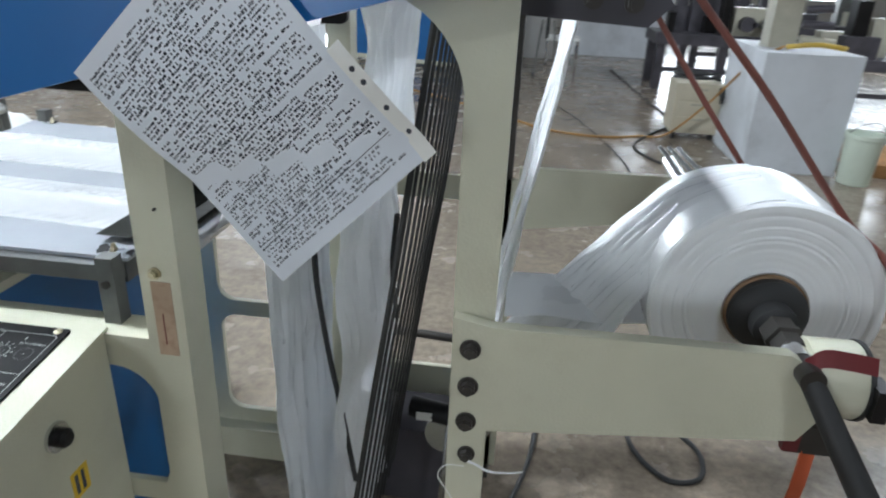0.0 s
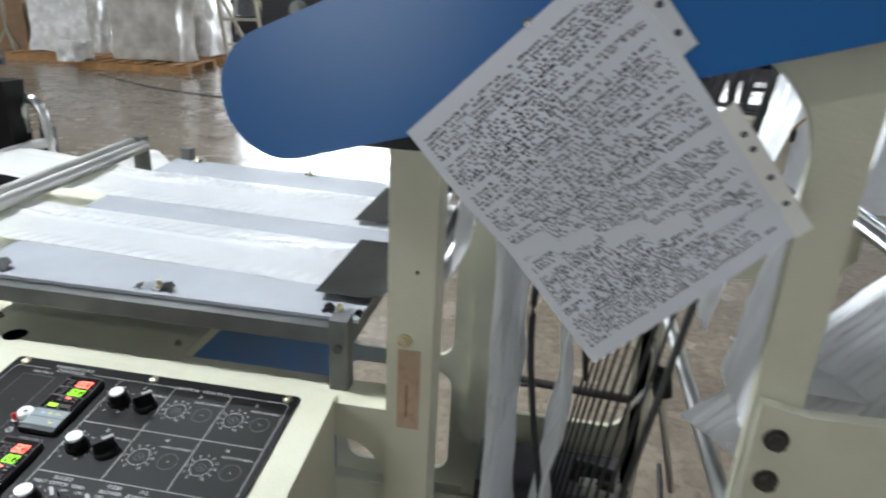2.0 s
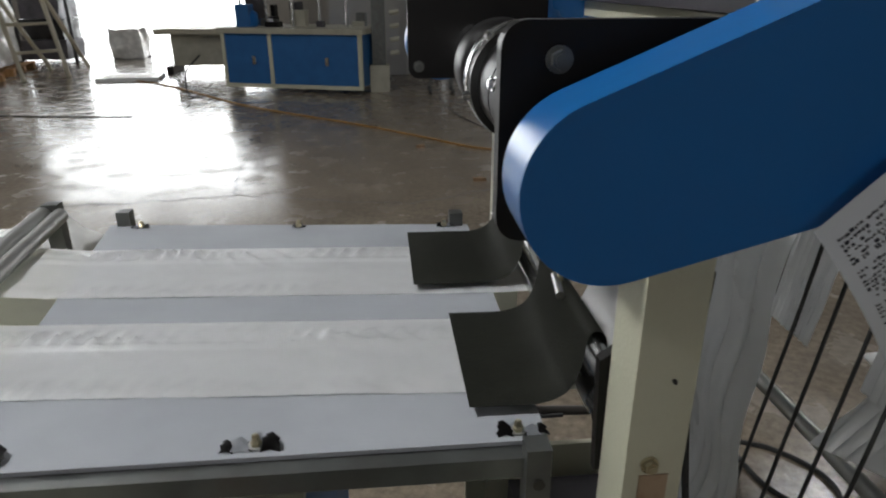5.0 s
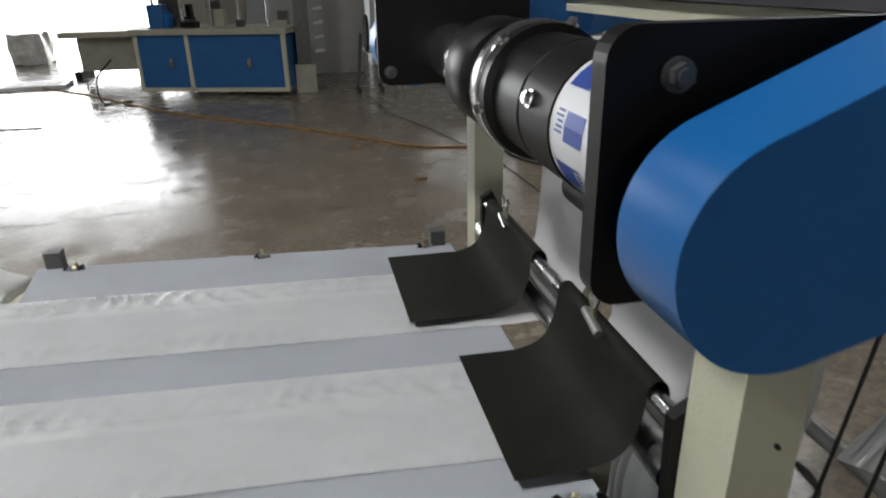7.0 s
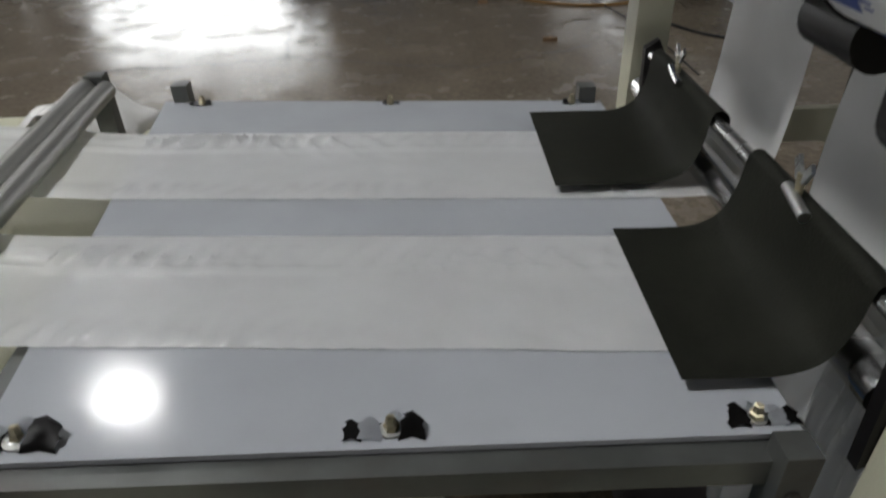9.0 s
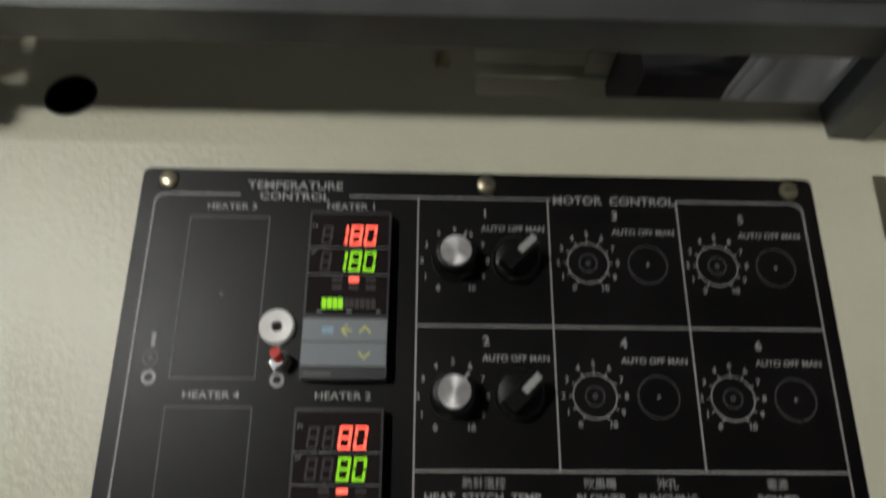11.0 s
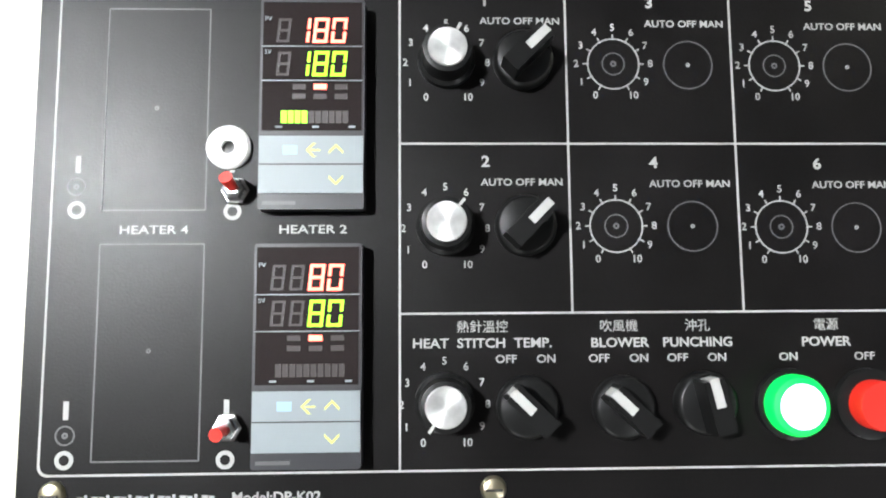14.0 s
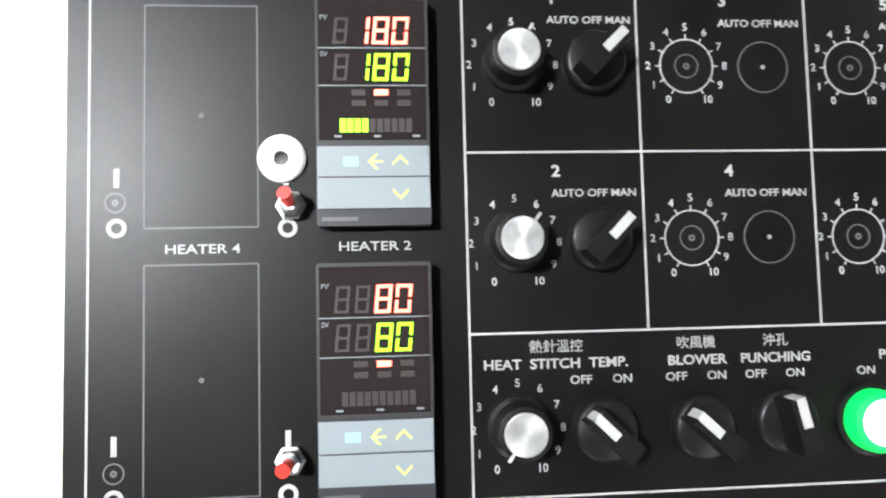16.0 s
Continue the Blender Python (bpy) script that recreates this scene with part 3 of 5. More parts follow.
# film strips over the table: up from the nip, flat over the sheet, under the guide bar
def strip(y0, y1, label, seedv, crease):
    prof = line_pts((0.412, 0, 1.30), (0.394, 0, 1.02), 10) + line_pts((0.380, 0, 0.992), (0.335, 0, 0.9775), 3)
    prof += [Vector((0.30 - 0.0055 * i, 0, 0.9756)) for i in range(119)]
    prof += [Vector(p) for p in ((-0.36, 0, 0.9760), (-0.40, 0, 0.978), (-0.43, 0, 0.980), (-0.50, 0, 0.986), (-0.6, 0, 0.993), (-0.66, 0, 0.996), (-0.70, 0, 0.992), (-0.8, 0, 0.95), (-0.95, 0, 0.92))]
    bm = bmesh.new()
    n = 28
    rows = []
    for p in prof:
        row = []
        for k in range(n + 1):
            s = k / n
            y = y0 + (y1 - y0) * s - 0.065 * min(p.x, 0.36)
            flat = 1.0 if p.z < 0.99 else 0.0
            rip = (1 - abs(noise.noise(Vector((p.x * 24 + y * 17 + seedv, y * 8, seedv))))) ** 5 * (0.5 + noise.noise(Vector((p.x * 5, y * 3, seedv + 4))))
            band = math.exp(-((s - crease) / 0.13) ** 2) + 0.35 * math.exp(-((s - 0.06) / 0.07) ** 2)
            h = 0.0058 * max(0, rip) * band + 0.0005 * abs(noise.noise(Vector((p.x * 14, y * 30, seedv))))
            pucker = max(0.0, math.sin(6.283 * (p.x / 0.027 - y / 0.055) + 5 * noise.noise(Vector((p.x * 11, y * 6, seedv + 9)))))
            grip = 0.35 + 0.65 * min(1.0, max(0.0, (0.22 - p.x) / 0.35))
            h += 0.0066 * pucker * grip * (math.exp(-((s - crease - 0.08) / 0.10) ** 4) + 0.5 * math.exp(-((s - 0.10) / 0.09) ** 4)) * max(0.1, 0.7 + noise.noise(Vector((p.x * 6, s * 3, seedv + 2))))
            h += 0.0022 * math.exp(-((s - crease + 0.06) / 0.02) ** 2)
            sway = 0.010 * noise.noise(Vector((p.z * 5, y * 7, seedv))) * (1 - flat)
            row.append(bm.verts.new((p.x + sway, y + 0.0012 * noise.noise(Vector((p.x * 9, seedv, s))), p.z + h * flat)))
        rows.append(row)
    for i in range(len(rows) - 1):
        for k in range(n):
            bm.faces.new((rows[i][k], rows[i + 1][k], rows[i + 1][k + 1], rows[i][k + 1]))
    bmesh.ops.solidify(bm, geom=bm.faces[:], thickness=0.0003)
    return tagged(finish(bm, "film_strip", FILM, smooth=True), label, "film strip", "film strips on the table")


strip(0.254, 0.424, "wrinkled white plastic film strip lying on the grey sheet", 0.0, 0.70)
strip(0.502, 0.685, "flat white plastic film strip lying on the grey sheet", 7.0, 0.78)


# sealing unit left of the table
unit = base("feed_unit", (0, 0, 0), "black iron feed unit with adjusting knob, coil spring and gear", "machine part")
part("block", box(-0.878, -0.765, 0.79, 0.85, 0.887, 1.13), BLACKP, unit, bevel=0.004)
part("knob_stem", rod((-0.82, 0.82, 1.13), (-0.82, 0.82, 1.165), 0.008), DARKSTEEL, unit)
part("knob", lathe([(0.012, 1.16), (0.034, 1.165), (0.036, 1.178), (0.02, 1.184), (0.0, 1.186)], at=(-0.82, 0.82, 0), seg=8), BLACKRUB, unit)
helix = [(-1.02 + 0.19 * k / 90, 0.70 + 0.032 * math.cos(k * 0.62), 1.02 + 0.032 * math.sin(k * 0.62)) for k in range(90)]
part("spring", tube(helix, 0.006, 6, curved=False), BLACKP, unit)
part("gear", lathe([(0.02, -0.84), (0.045, -0.84), (0.045, -0.82), (0.02, -0.82)], axis="x", at=(0, 0.70, 1.02), seg=24), BRASS, unit, "dull brass gear")
part("shaft", rod((-1.4, 0.70, 1.02), (-0.80, 0.70, 1.02), 0.012), STEEL, unit, smooth=True)
part("base_block", box(-1.4, -0.76, 0.62, 0.80, 0.887, 0.965), BLACKP, unit, bevel=0.004)
part("u_bracket", tube([(-0.775, 0.84, 0.90), (-0.775, 0.84, 1.03), (-0.762, 0.84, 1.072), (-0.745, 0.84, 1.085), (-0.725, 0.84, 1.072), (-0.715, 0.84, 1.03), (-0.71, 0.84, 0.90)], 0.012, 10), STEEL, unit, "bent bright steel tube", smooth=True)
scrap = finish(ribbon([*smooth_path([(-0.63, 0.90, 0.89), (-0.60, 0.90, 0.94), (-0.55, 0.90, 0.955), (-0.50, 0.90, 0.94), (-0.46, 0.91, 0.885)], 7)], (0.01, 0.075, 0), 0.001, 16, 0.02, 24, 3), "film_scrap", WRAPW, smooth=True)
tagged(scrap, "crumpled clear film scrap hanging behind the table", "plastic film")
part("far_shelf", box(-0.9, -0.44, 0.87, 1.02, 0.875, 0.887), CREAM, F)


# ---- flap guards and their rod ----
flap_rod = base("flap_rod", (0, 0, 0), "polished steel rod and nip roller behind the table", "rod")
part("rod", rod((0.338, 0.165, 1.052), (0.338, 0.74, 1.052), 0.0075), STEEL, flap_rod, smooth=True)
part("nip_roller", rod((0.350, 0.175, 0.985), (0.350, 0.80, 0.985), 0.018), STEEL, flap_rod, smooth=True)
part("end_bracket", slab([(0.333, 0.93), (0.372, 0.95), (0.368, 1.03), (0.346, 1.072), (0.328, 1.06)], 0.156, 0.168, "y"), BLACKP, flap_rod, bevel=0.002)
part("end_bracket", slab([(0.333, 0.93), (0.372, 0.95), (0.368, 1.03), (0.346, 1.072), (0.328, 1.06)], 0.742, 0.754, "y"), BLACKP, flap_rod, bevel=0.002)


def flap(y0, y1, xt, group="rubber flaps over the film"):
    """A rubber mat clipped to the rod that bends down on to the table."""
    t = base("flap_guard", (0, 0, 0), "dark grey rubber mat clamped to a rod over the table", "flap", group)
    prof = [(xt, 0.986), (0.262, 0.985), (0.286, 0.986), (0.306, 0.993), (0.318, 1.006), (0.326, 1.03), (0.3285, 1.052), (0.331, 1.063), (0.338, 1.0675), (0.3465, 1.063), (0.350, 1.052), (0.349, 1.040)]
    bm = bmesh.new()
    steps = 8
    pts = smooth_path([(p[0], 0, p[1]) for p in prof], 3)
    rows = []
    for j in range(steps + 1):
        y = y0 + (y1 - y0) * j / steps
        rows.append([bm.verts.new((p.x, y, p.z)) for p in pts])
    for a, b in zip(rows, rows[1:]):
        for k in range(len(pts) - 1):
            bm.faces.new((a[k], a[k + 1], b[k + 1], b[k]))
    bmesh.ops.solidify(bm, geom=bm.faces[:], thickness=0.003)
    part("mat", bm, FLAP, t, smooth=True)
    ym = (y0 + y1) / 2 + 0.02
    part("clamp", rod((0.326, ym - 0.03, 1.062), (0.330, ym + 0.012, 1.068), 0.005, 12), STEEL, t, smooth=True)
    part("wing_screw", rod((0.334, ym, 1.064), (0.332, ym, 1.086), 0.0035, 10), BRASS, t)
    for dy in (-1, 1):
        part("wing", slab([(ym, 1.078), (ym + dy * 0.006, 1.078), (ym + dy * 0.014, 1.092), (ym + dy * 0.010, 1.098), (ym + dy * 0.004, 1.090), (ym, 1.087)], 0.331, 0.3345, "x"), STEEL, t, "bright wing nut", bevel=0.0008)
    return t


flap(0.198, 0.408, 0.211)
flap(0.500, 0.716, 0.170)

# ---- drive cover, plate and roller ----
cover = base("drive_cover", (0, 0, 0), "glossy blue painted belt guard with rounded end", "machine cover")


def hull(c0, r0, c1, r1, seg=26):
    """Outline of a belt round two circles."""
    d = Vector((c1[0] - c0[0], c1[1] - c0[1]))
    base_a = math.atan2(d.y, d.x)
    off = math.acos((r0 - r1) / d.length)
    out = []
    for i in range(seg + 1):
        a = base_a + off + (2 * math.pi - 2 * off) * i / seg
        out.append((c0[0] + r0 * math.cos(a), c0[1] + r0 * math.sin(a)))
    for i in range(seg + 1):
        a = base_a - off + 2 * off * i / seg
        out.append((c1[0] + r1 * math.cos(a), c1[1] + r1 * math.sin(a)))
    return out


cov = slab(hull((0.2663, 1.2748), 0.0577, (0.90, 1.4968), 0.1022), -0.0076, 0.0478, "y")
part("shell", cov, BLUE, cover, smooth=True, bevel=0.005)
for bx, bz in ((0.476, 1.345), (0.62, 1.375)):
    bolt(cover, (bx, -0.0076, bz), 0.0032, material=BARSTEEL)
part("notice_pin", rod((0.476, -0.0076, 1.345), (0.476, -0.026, 1.345), 0.0022, 12), STEEL, cover)
part("hub", rod((0.2663, 0.0478, 1.2748), (0.2663, 0.0785, 1.2748), 0.03), BLACKP, cover, smooth=True)

bearing = base("bearing_plate", (0, 0, 0), "matt black rounded bearing plate with bolts", "machine part")
part("plate", slab(rounded(0.211, 0.42, 1.215, 1.368, 0.018), 0.0785, 0.0945, "y"), BLACKP, bearing, bevel=0.0015)
for bx, bz in ((0.250, 1.343), (0.385, 1.345)):
    bolt(bearing, (bx, 0.0785, bz), 0.0068, material=BARSTEEL)
part("plate", slab(rounded(0.182, 0.42, 1.236, 1.40, 0.018), 0.80, 0.815, "y"), BLACKP, bearing, bevel=0.0015)
bolt(bearing, (0.20, 0.80, 1.256), 0.007, material=BARSTEEL)

roller = base("drive_roller", (0, 0, 0), "black cylinder clutch with chrome collars and a label band", "roller")
RX, RZ = 0.298, 1.283
part("label_band", lathe([(0.056, 0.105), (0.056, 0.232)], "y", at=(RX, 0, RZ)), LABELW, roller, "white label band with blue squares", smooth=True)
for k in range(9):
    a0 = k * 40
    for yy, da in ((0.204 if k % 2 else 0.184, 0),):
        bm = bmesh.new()
        vs = []
        for aa in (a0 + da, a0 + da + 11, a0 + da + 22):
            for y in (yy - 0.012, yy + 0.020):
                vs.append(bm.verts.new((RX + 0.0566 * math.cos(radians(aa)), y, RZ + 0.0566 * math.sin(radians(aa)))))
        bm.faces.new((vs[0], vs[2], vs[3], vs[1]))
        bm.faces.new((vs[2], vs[4], vs[5], vs[3]))
        part("label_square", bm, LABELB, roller)
    for j in range(5):
        bm = bmesh.new()
        ends = (0.180, 0.188 + 0.002 * ((k + j) % 3)) if k % 2 else (0.208, 0.218 + 0.002 * ((k + j) % 3))
        vs = [bm.verts.new((RX + 0.0564 * math.cos(radians(aa)), y, RZ + 0.0564 * math.sin(radians(aa)))) for aa in (a0 + 4 * j, a0 + 4 * j + 1.8) for y in ends]
        bm.faces.new((vs[0], vs[1], vs[3], vs[2]))
        part("bar_print", bm, LABELB, roller)
part("cylinder", lathe([(0.058, 0.232), (0.058, 0.30), (0.056, 0.302), (0.056, 0.304), (0.058, 0.306), (0.058, 0.38), (0.066, 0.382), (0.066, 0.40)], "y", at=(RX, 0, RZ)), BLACKP, roller, smooth=True)
part("collar", lathe([(0.067, 0.40), (0.068, 0.402), (0.068, 0.428), (0.067, 0.43), (0.05, 0.43)], "y", at=(RX, 0, RZ)), STEEL, roller, "chrome collar", smooth=True)
part("coupling", lathe([(0.03, 0.43), (0.03, 0.475), (0.060, 0.482), (0.064, 0.49), (0.064, 0.565), (0.060, 0.575), (0.046, 0.578)], "y", at=(RX, 0, RZ)), BLACKP, roller, smooth=True)
part("collar", lathe([(0.046, 0.577), (0.048, 0.582), (0.048, 0.655), (0.041, 0.66), (0.041, 0.80)], "y", at=(RX, 0, RZ)), STEEL, roller, "chrome collar", smooth=True)
bolt(roller, (RX - 0.055, 0.275, RZ + 0.016), 0.0055, axis=(-0.96, 0, 0.28), material=STEEL)
for k in range(3):
    a = radians(70 + 60 * k)
    bolt(roller, (RX + 0.066 * math.cos(a), 0.391, RZ + 0.066 * math.sin(a)), 0.005, axis=(math.cos(a), 0, math.sin(a)), material=STEEL)
part("solenoid", rod((RX + 0.004, 0.235, RZ - 0.066), (RX + 0.004, 0.30, RZ - 0.066), 0.02), BLACKP, roller, smooth=True)

far_cover = tagged(finish(slab(hull((0.24, 1.29), 0.06, (0.90, 1.495), 0.112), 0.825, 0.90, "y"), "drive_cover", BLUE, smooth=True, bevel=0.005), "glossy blue belt guard on the far side of the machine", "machine cover")


# ---- control console with its sloping panel ----
console = base("control_console", (0, 0, 0), "cream steel control console with a sloping black switch panel", "console")
SLOPE = 8.0
c8, s8 = math.cos(radians(SLOPE)), math.sin(radians(SLOPE))


def on_panel(u, v, h=0.0):
    """A place on the sloping top: u along it, v up it, h above it."""
    return Vector((u, v * c8 - h * s8, 0.88 + v * s8 + h * c8))


top0, top1 = on_panel(0, 0.108, -0.0015), on_panel(0, -0.205, -0.0015)
side = [(top0.y, top0.z), (top1.y, top1.z), (top1.y, 0.30), (0.097, 0.30), (0.097, 0.8875), (top0.y, 0.8885)]
part("body", slab(side, -0.272, 0.272, "x"), CREAM, console, bevel=0.0025)
part("body", slab(side, -0.86, -0.276, "x"), CREAM, console, bevel=0.0025)
part("side_button", lathe([(0.017, 0.272), (0.017, 0.276), (0.0125, 0.277), (0.0125, 0.287), (0.009, 0.291), (0.0, 0.291)], "x", at=(0, -0.022, 0.812), seg=24), BLACKP, console, "black button in a steel ring", smooth=True)
part("button_ring", lathe([(0.0135, 0.2722), (0.0195, 0.2722), (0.0195, 0.2768), (0.0135, 0.2772)], "x", at=(0, -0.022, 0.812), seg=24), STEEL, console, smooth=True)
part("sticker", box(0.272, 0.2727, -0.014, 0.018, 0.70, 0.742), YELLOWST, console, "yellow warning sticker")
for k in range(2):
    part("bar_print", box(0.2727, 0.273, -0.008 + 0.012 * k, -0.002 + 0.012 * k, 0.706, 0.736), INK, console)

PM = Matrix.Translation((0, 0, 0.88)) @ pose(0, 0, 0, SLOPE)


def pslab(outline, h0, h1):
    return slab(outline, h0, h1, "z")


def ppart(name, bm, material, parent=console, label="", smooth=False, bevel=0.0):
    ob = part(name, bm, material, parent, label, smooth, bevel)
    if parent is console:
        ob.matrix_basis = PM
    return ob


panel = ppart("panel", pslab(rounded(-0.158, 0.232, -0.157, 0.0905, 0.004, 3), -0.0015, 0.0012), PANEL, label="satin black panel with white printing", bevel=0.0003)
panel2 = ppart("panel", pslab(rounded(-0.70, -0.288, -0.157, 0.0905, 0.004, 3), -0.0015, 0.0012), PANEL, bevel=0.0003)
for su in (-0.6885, -0.494, -0.30):
    for sv in (0.083, -0.149):
        part("screw", lathe([(0.0052, 0.0012), (0.0052, 0.0022), (0.004, 0.0036), (0.0, 0.0042)], at=(su, sv, 0), seg=14), BRASS, panel2)
Z = 0.0012


def line(u0, v0, u1, v1, w=0.0009, material=WHITEINK):
    if abs(u1 - u0) > abs(v1 - v0):
        bm = box(min(u0, u1), max(u0, u1), v0 - w / 2, v0 + w / 2, Z - 0.0004, Z + 0.00012)
    else:
        bm = box(u0 - w / 2, u0 + w / 2, min(v0, v1), max(v0, v1), Z - 0.0004, Z + 0.00014)
    part("printed_line", bm, material, panel)


TOP, LEFT, RIGHT, BOT = 0.0748, -0.1493, 0.2238, -0.1402
line(LEFT + 0.006, TOP, -0.1016, TOP)
line(-0.0395, TOP, 0.0765, TOP)
line(0.1497, TOP, RIGHT - 0.006, TOP)
line(LEFT, TOP - 0.006, LEFT, BOT + 0.004)
line(RIGHT, TOP - 0.006, RIGHT, BOT + 0.004)
line(LEFT + 0.004, BOT, RIGHT - 0.004, BOT)
for cu, cv, a0 in ((LEFT + 0.006, TOP - 0.006, 90), (RIGHT - 0.006, TOP - 0.006, 0)):
    outer, inner = arc(cu, cv, 0.00655, a0, a0 + 90, 6), arc(cu, cv, 0.00545, a0, a0 + 90, 6)
    part("printed_line", slab(outer + inner[::-1], Z - 0.0004, Z + 0.00012, "z"), WHITEINK, panel)
for cu, cv, a0 in ((LEFT + 0.004, BOT + 0.004, 180), (RIGHT - 0.004, BOT + 0.004, 270)):
    outer, inner = arc(cu, cv, 0.00455, a0, a0 + 90, 6), arc(cu, cv, 0.00345, a0, a0 + 90, 6)
    part("printed_line", slab(outer + inner[::-1], Z - 0.0004, Z + 0.00012, "z"), WHITEINK, panel)
line(0.0, TOP, 0.0, BOT)
line(0.0745, TOP, 0.0745, -0.0745)
line(0.1495, TOP, 0.1495, -0.0745)
line(0.0, 0.0, RIGHT, 0.0)
line(0.0, -0.0745, RIGHT, -0.0745)
for su in (-0.1429, 0.0392, 0.2176):
    for sv in (0.0830, -0.1478):
        sc = part("screw", lathe([(0.0055, Z), (0.0055, Z + 0.0006), (0.0045, Z + 0.0022), (0.002, Z + 0.003), (0.0, Z + 0.0031)], at=(su, sv, 0), seg=18), BRASS, panel, "small brass-coloured pan-head screw", smooth=True)
        part("screw_slot", box(su - 0.0035, su + 0.0035, sv - 0.0005, sv + 0.0005, Z + 0.0022, Z + 0.0033), DARKSTEEL, panel)


def say(text, size, u, v, material=WHITEINK, bold=0.00005, stretch=1.1):
    return write(text, size, (u, v, Z + 0.0001), panel, material, 0, bold, stretch=stretch)


say("TEMPERATURE", 0.0066, -0.0708, 0.0806, bold=0.0001, stretch=1.25)
say("CONTROL", 0.0066, -0.0708, 0.0738, bold=0.0001, stretch=1.25)
say("MOTOR  CONTROL", 0.0066, 0.1130, 0.0742, bold=0.0001, stretch=1.2)
say("HEATER 3", 0.0050, -0.1055, 0.0672, stretch=1.3)
say("HEATER 1", 0.0050, -0.0380, 0.0682, stretch=1.3)
say("HEATER 4", 0.0052, -0.1055, -0.0380, stretch=1.3)
say("HEATER 2", 0.0052, -0.0375, -0.0380, stretch=1.3)
for txt, u, v in (("1", 0.0382, 0.0655), ("3", 0.1129, 0.0650), ("5", 0.1863, 0.0640), ("2", 0.0377, -0.0082), ("4", 0.1123, -0.0088), ("6", 0.1859, -0.0094)):
    say(txt, 0.0068, u, v, bold=0.00016)
for u, v in ((0.0540, 0.0562), (0.1286, 0.0552), (0.2017, 0.0543), (0.0537, -0.0174), (0.1282, -0.0182), (0.2012, -0.0188)):
    say("AUTO OFF MAN", 0.0044, u, v, stretch=1.12)
say("HEAT  STITCH  TEMP.", 0.0056, 0.0353, -0.0874, bold=0.0001, stretch=1.12)
say("BLOWER", 0.0056, 0.0946, -0.0876, bold=0.0001, stretch=1.12)
say("PUNCHING", 0.0056, 0.1286, -0.0876, bold=0.0001, stretch=1.05)
say("POWER", 0.0056, 0.1850, -0.0878, bold=0.0001, stretch=1.12)
for txt, u in (("\u71b1\u91dd\u6eab\u63a7", 0.0354), ("\u5439\u98a8\u6a5f", 0.0944), ("\u6c96\u5b54", 0.1287), ("\u96fb\u6e90", 0.1853)):
    say(txt, 0.0056, u, -0.0806, bold=0.0, stretch=1.0)
for txt, u in (("OFF", 0.0454), ("ON", 0.0627), ("OFF", 0.0855), ("ON", 0.1028), ("OFF", 0.1196), ("ON", 0.1368), ("ON", 0.1681), ("OFF", 0.2016)):
    say(txt, 0.0048, u, -0.0942, stretch=1.1)
say("Model:DP-K02", 0.0056, -0.0513, -0.1500, bold=0.0001)
for k in range(19):
    part("bar_print", box(-0.1330 + 0.0030 * k, -0.1330 + 0.0030 * k + (0.0022, 0.0012, 0.0026)[k % 3], -0.1512, -0.1512 + (0.0022, 0.003, 0.0024)[k % 3], Z - 0.0003, Z + 0.0001), WHITEINK, panel)


def ring(u, v, r, w, material, h=0.00012, seg=40, parent=panel, name="printed_ring"):
    bm = lathe([(r - w / 2, Z - 0.0003), (r - w / 2, Z + h), (r + w / 2, Z + h), (r + w / 2, Z - 0.0003)], at=(u, v, 0), seg=seg)
    return part(name, bm, material, parent)


# outlines of the empty controller places
for v1, v0 in ((0.0610, -0.0293), (-0.0440, -0.1348)):
    for a in ((-0.1280, v1, -0.0838, v1), (-0.1280, v0, -0.0838, v0), (-0.1280, v0, -0.1280, v1), (-0.0838, v0, -0.0838, v1)):
        line(*a, w=0.0006, material=GREYINK)
    ring(-0.1060, (v0 + v1) / 2, 0.0007, 0.0006, GREYINK, seg=12)
# printed I and O beside the toggles
for u, v in ((-0.1387, -0.0092), (-0.1391, -0.1137), (-0.0727, -0.1137), (-0.0727, -0.0090)):
    part("printed_line", box(u - 0.0011, u + 0.0011, v - 0.0038, v + 0.0038, Z - 0.0003, Z + 0.00012), WHITEINK, panel)
for u, v in ((-0.1386, -0.0291), (-0.1390, -0.1340), (-0.0722, -0.0299), (-0.0728, -0.1346)):
    ring(u, v, 0.0030, 0.0017, WHITEINK)
for v in (-0.0190, -0.1240):
    ring(-0.1391, v, 0.0038, 0.0006, GREYINK)
    ring(-0.1391, v, 0.0009, 0.0009, GREYINK, seg=12)

NUMS = [str(i) for i in range(11)]


def dial(u, v, r, ticks):
    """Printed scale 0 to 10 round a knob's place."""
    for i, txt in enumerate(NUMS):
        a = radians(240 - 30 * i)
        rr = r + (0.0052 if ticks else 0.0048)
        if not ticks and i in (1,):
            rr += 0.0004
        say(txt, 0.0046, u + (rr + (0.0005 if i == 10 else 0)) * math.cos(a), v + rr * math.sin(a), stretch=1.0)
        if ticks:
            t0, t1 = r - 0.0005, r + 0.0022
            p, q = Vector((u + t0 * math.cos(a), v + t0 * math.sin(a))), Vector((u + t1 * math.cos(a), v + t1 * math.sin(a)))
            n = Vector((-math.sin(a), math.cos(a))) * 0.0003
            part("printed_line", slab([tuple(p - n), tuple(q - n), tuple(q + n), tuple(p + n)], Z - 0.0003, Z + 0.00012, "z"), WHITEINK, panel)
    if ticks:
        ring(u, v, r, 0.0006, WHITEINK)
        ring(u, v, 0.0050, 0.0005, GREYINK)
        ring(u, v, 0.0010, 0.0008, GREYINK, seg=12)


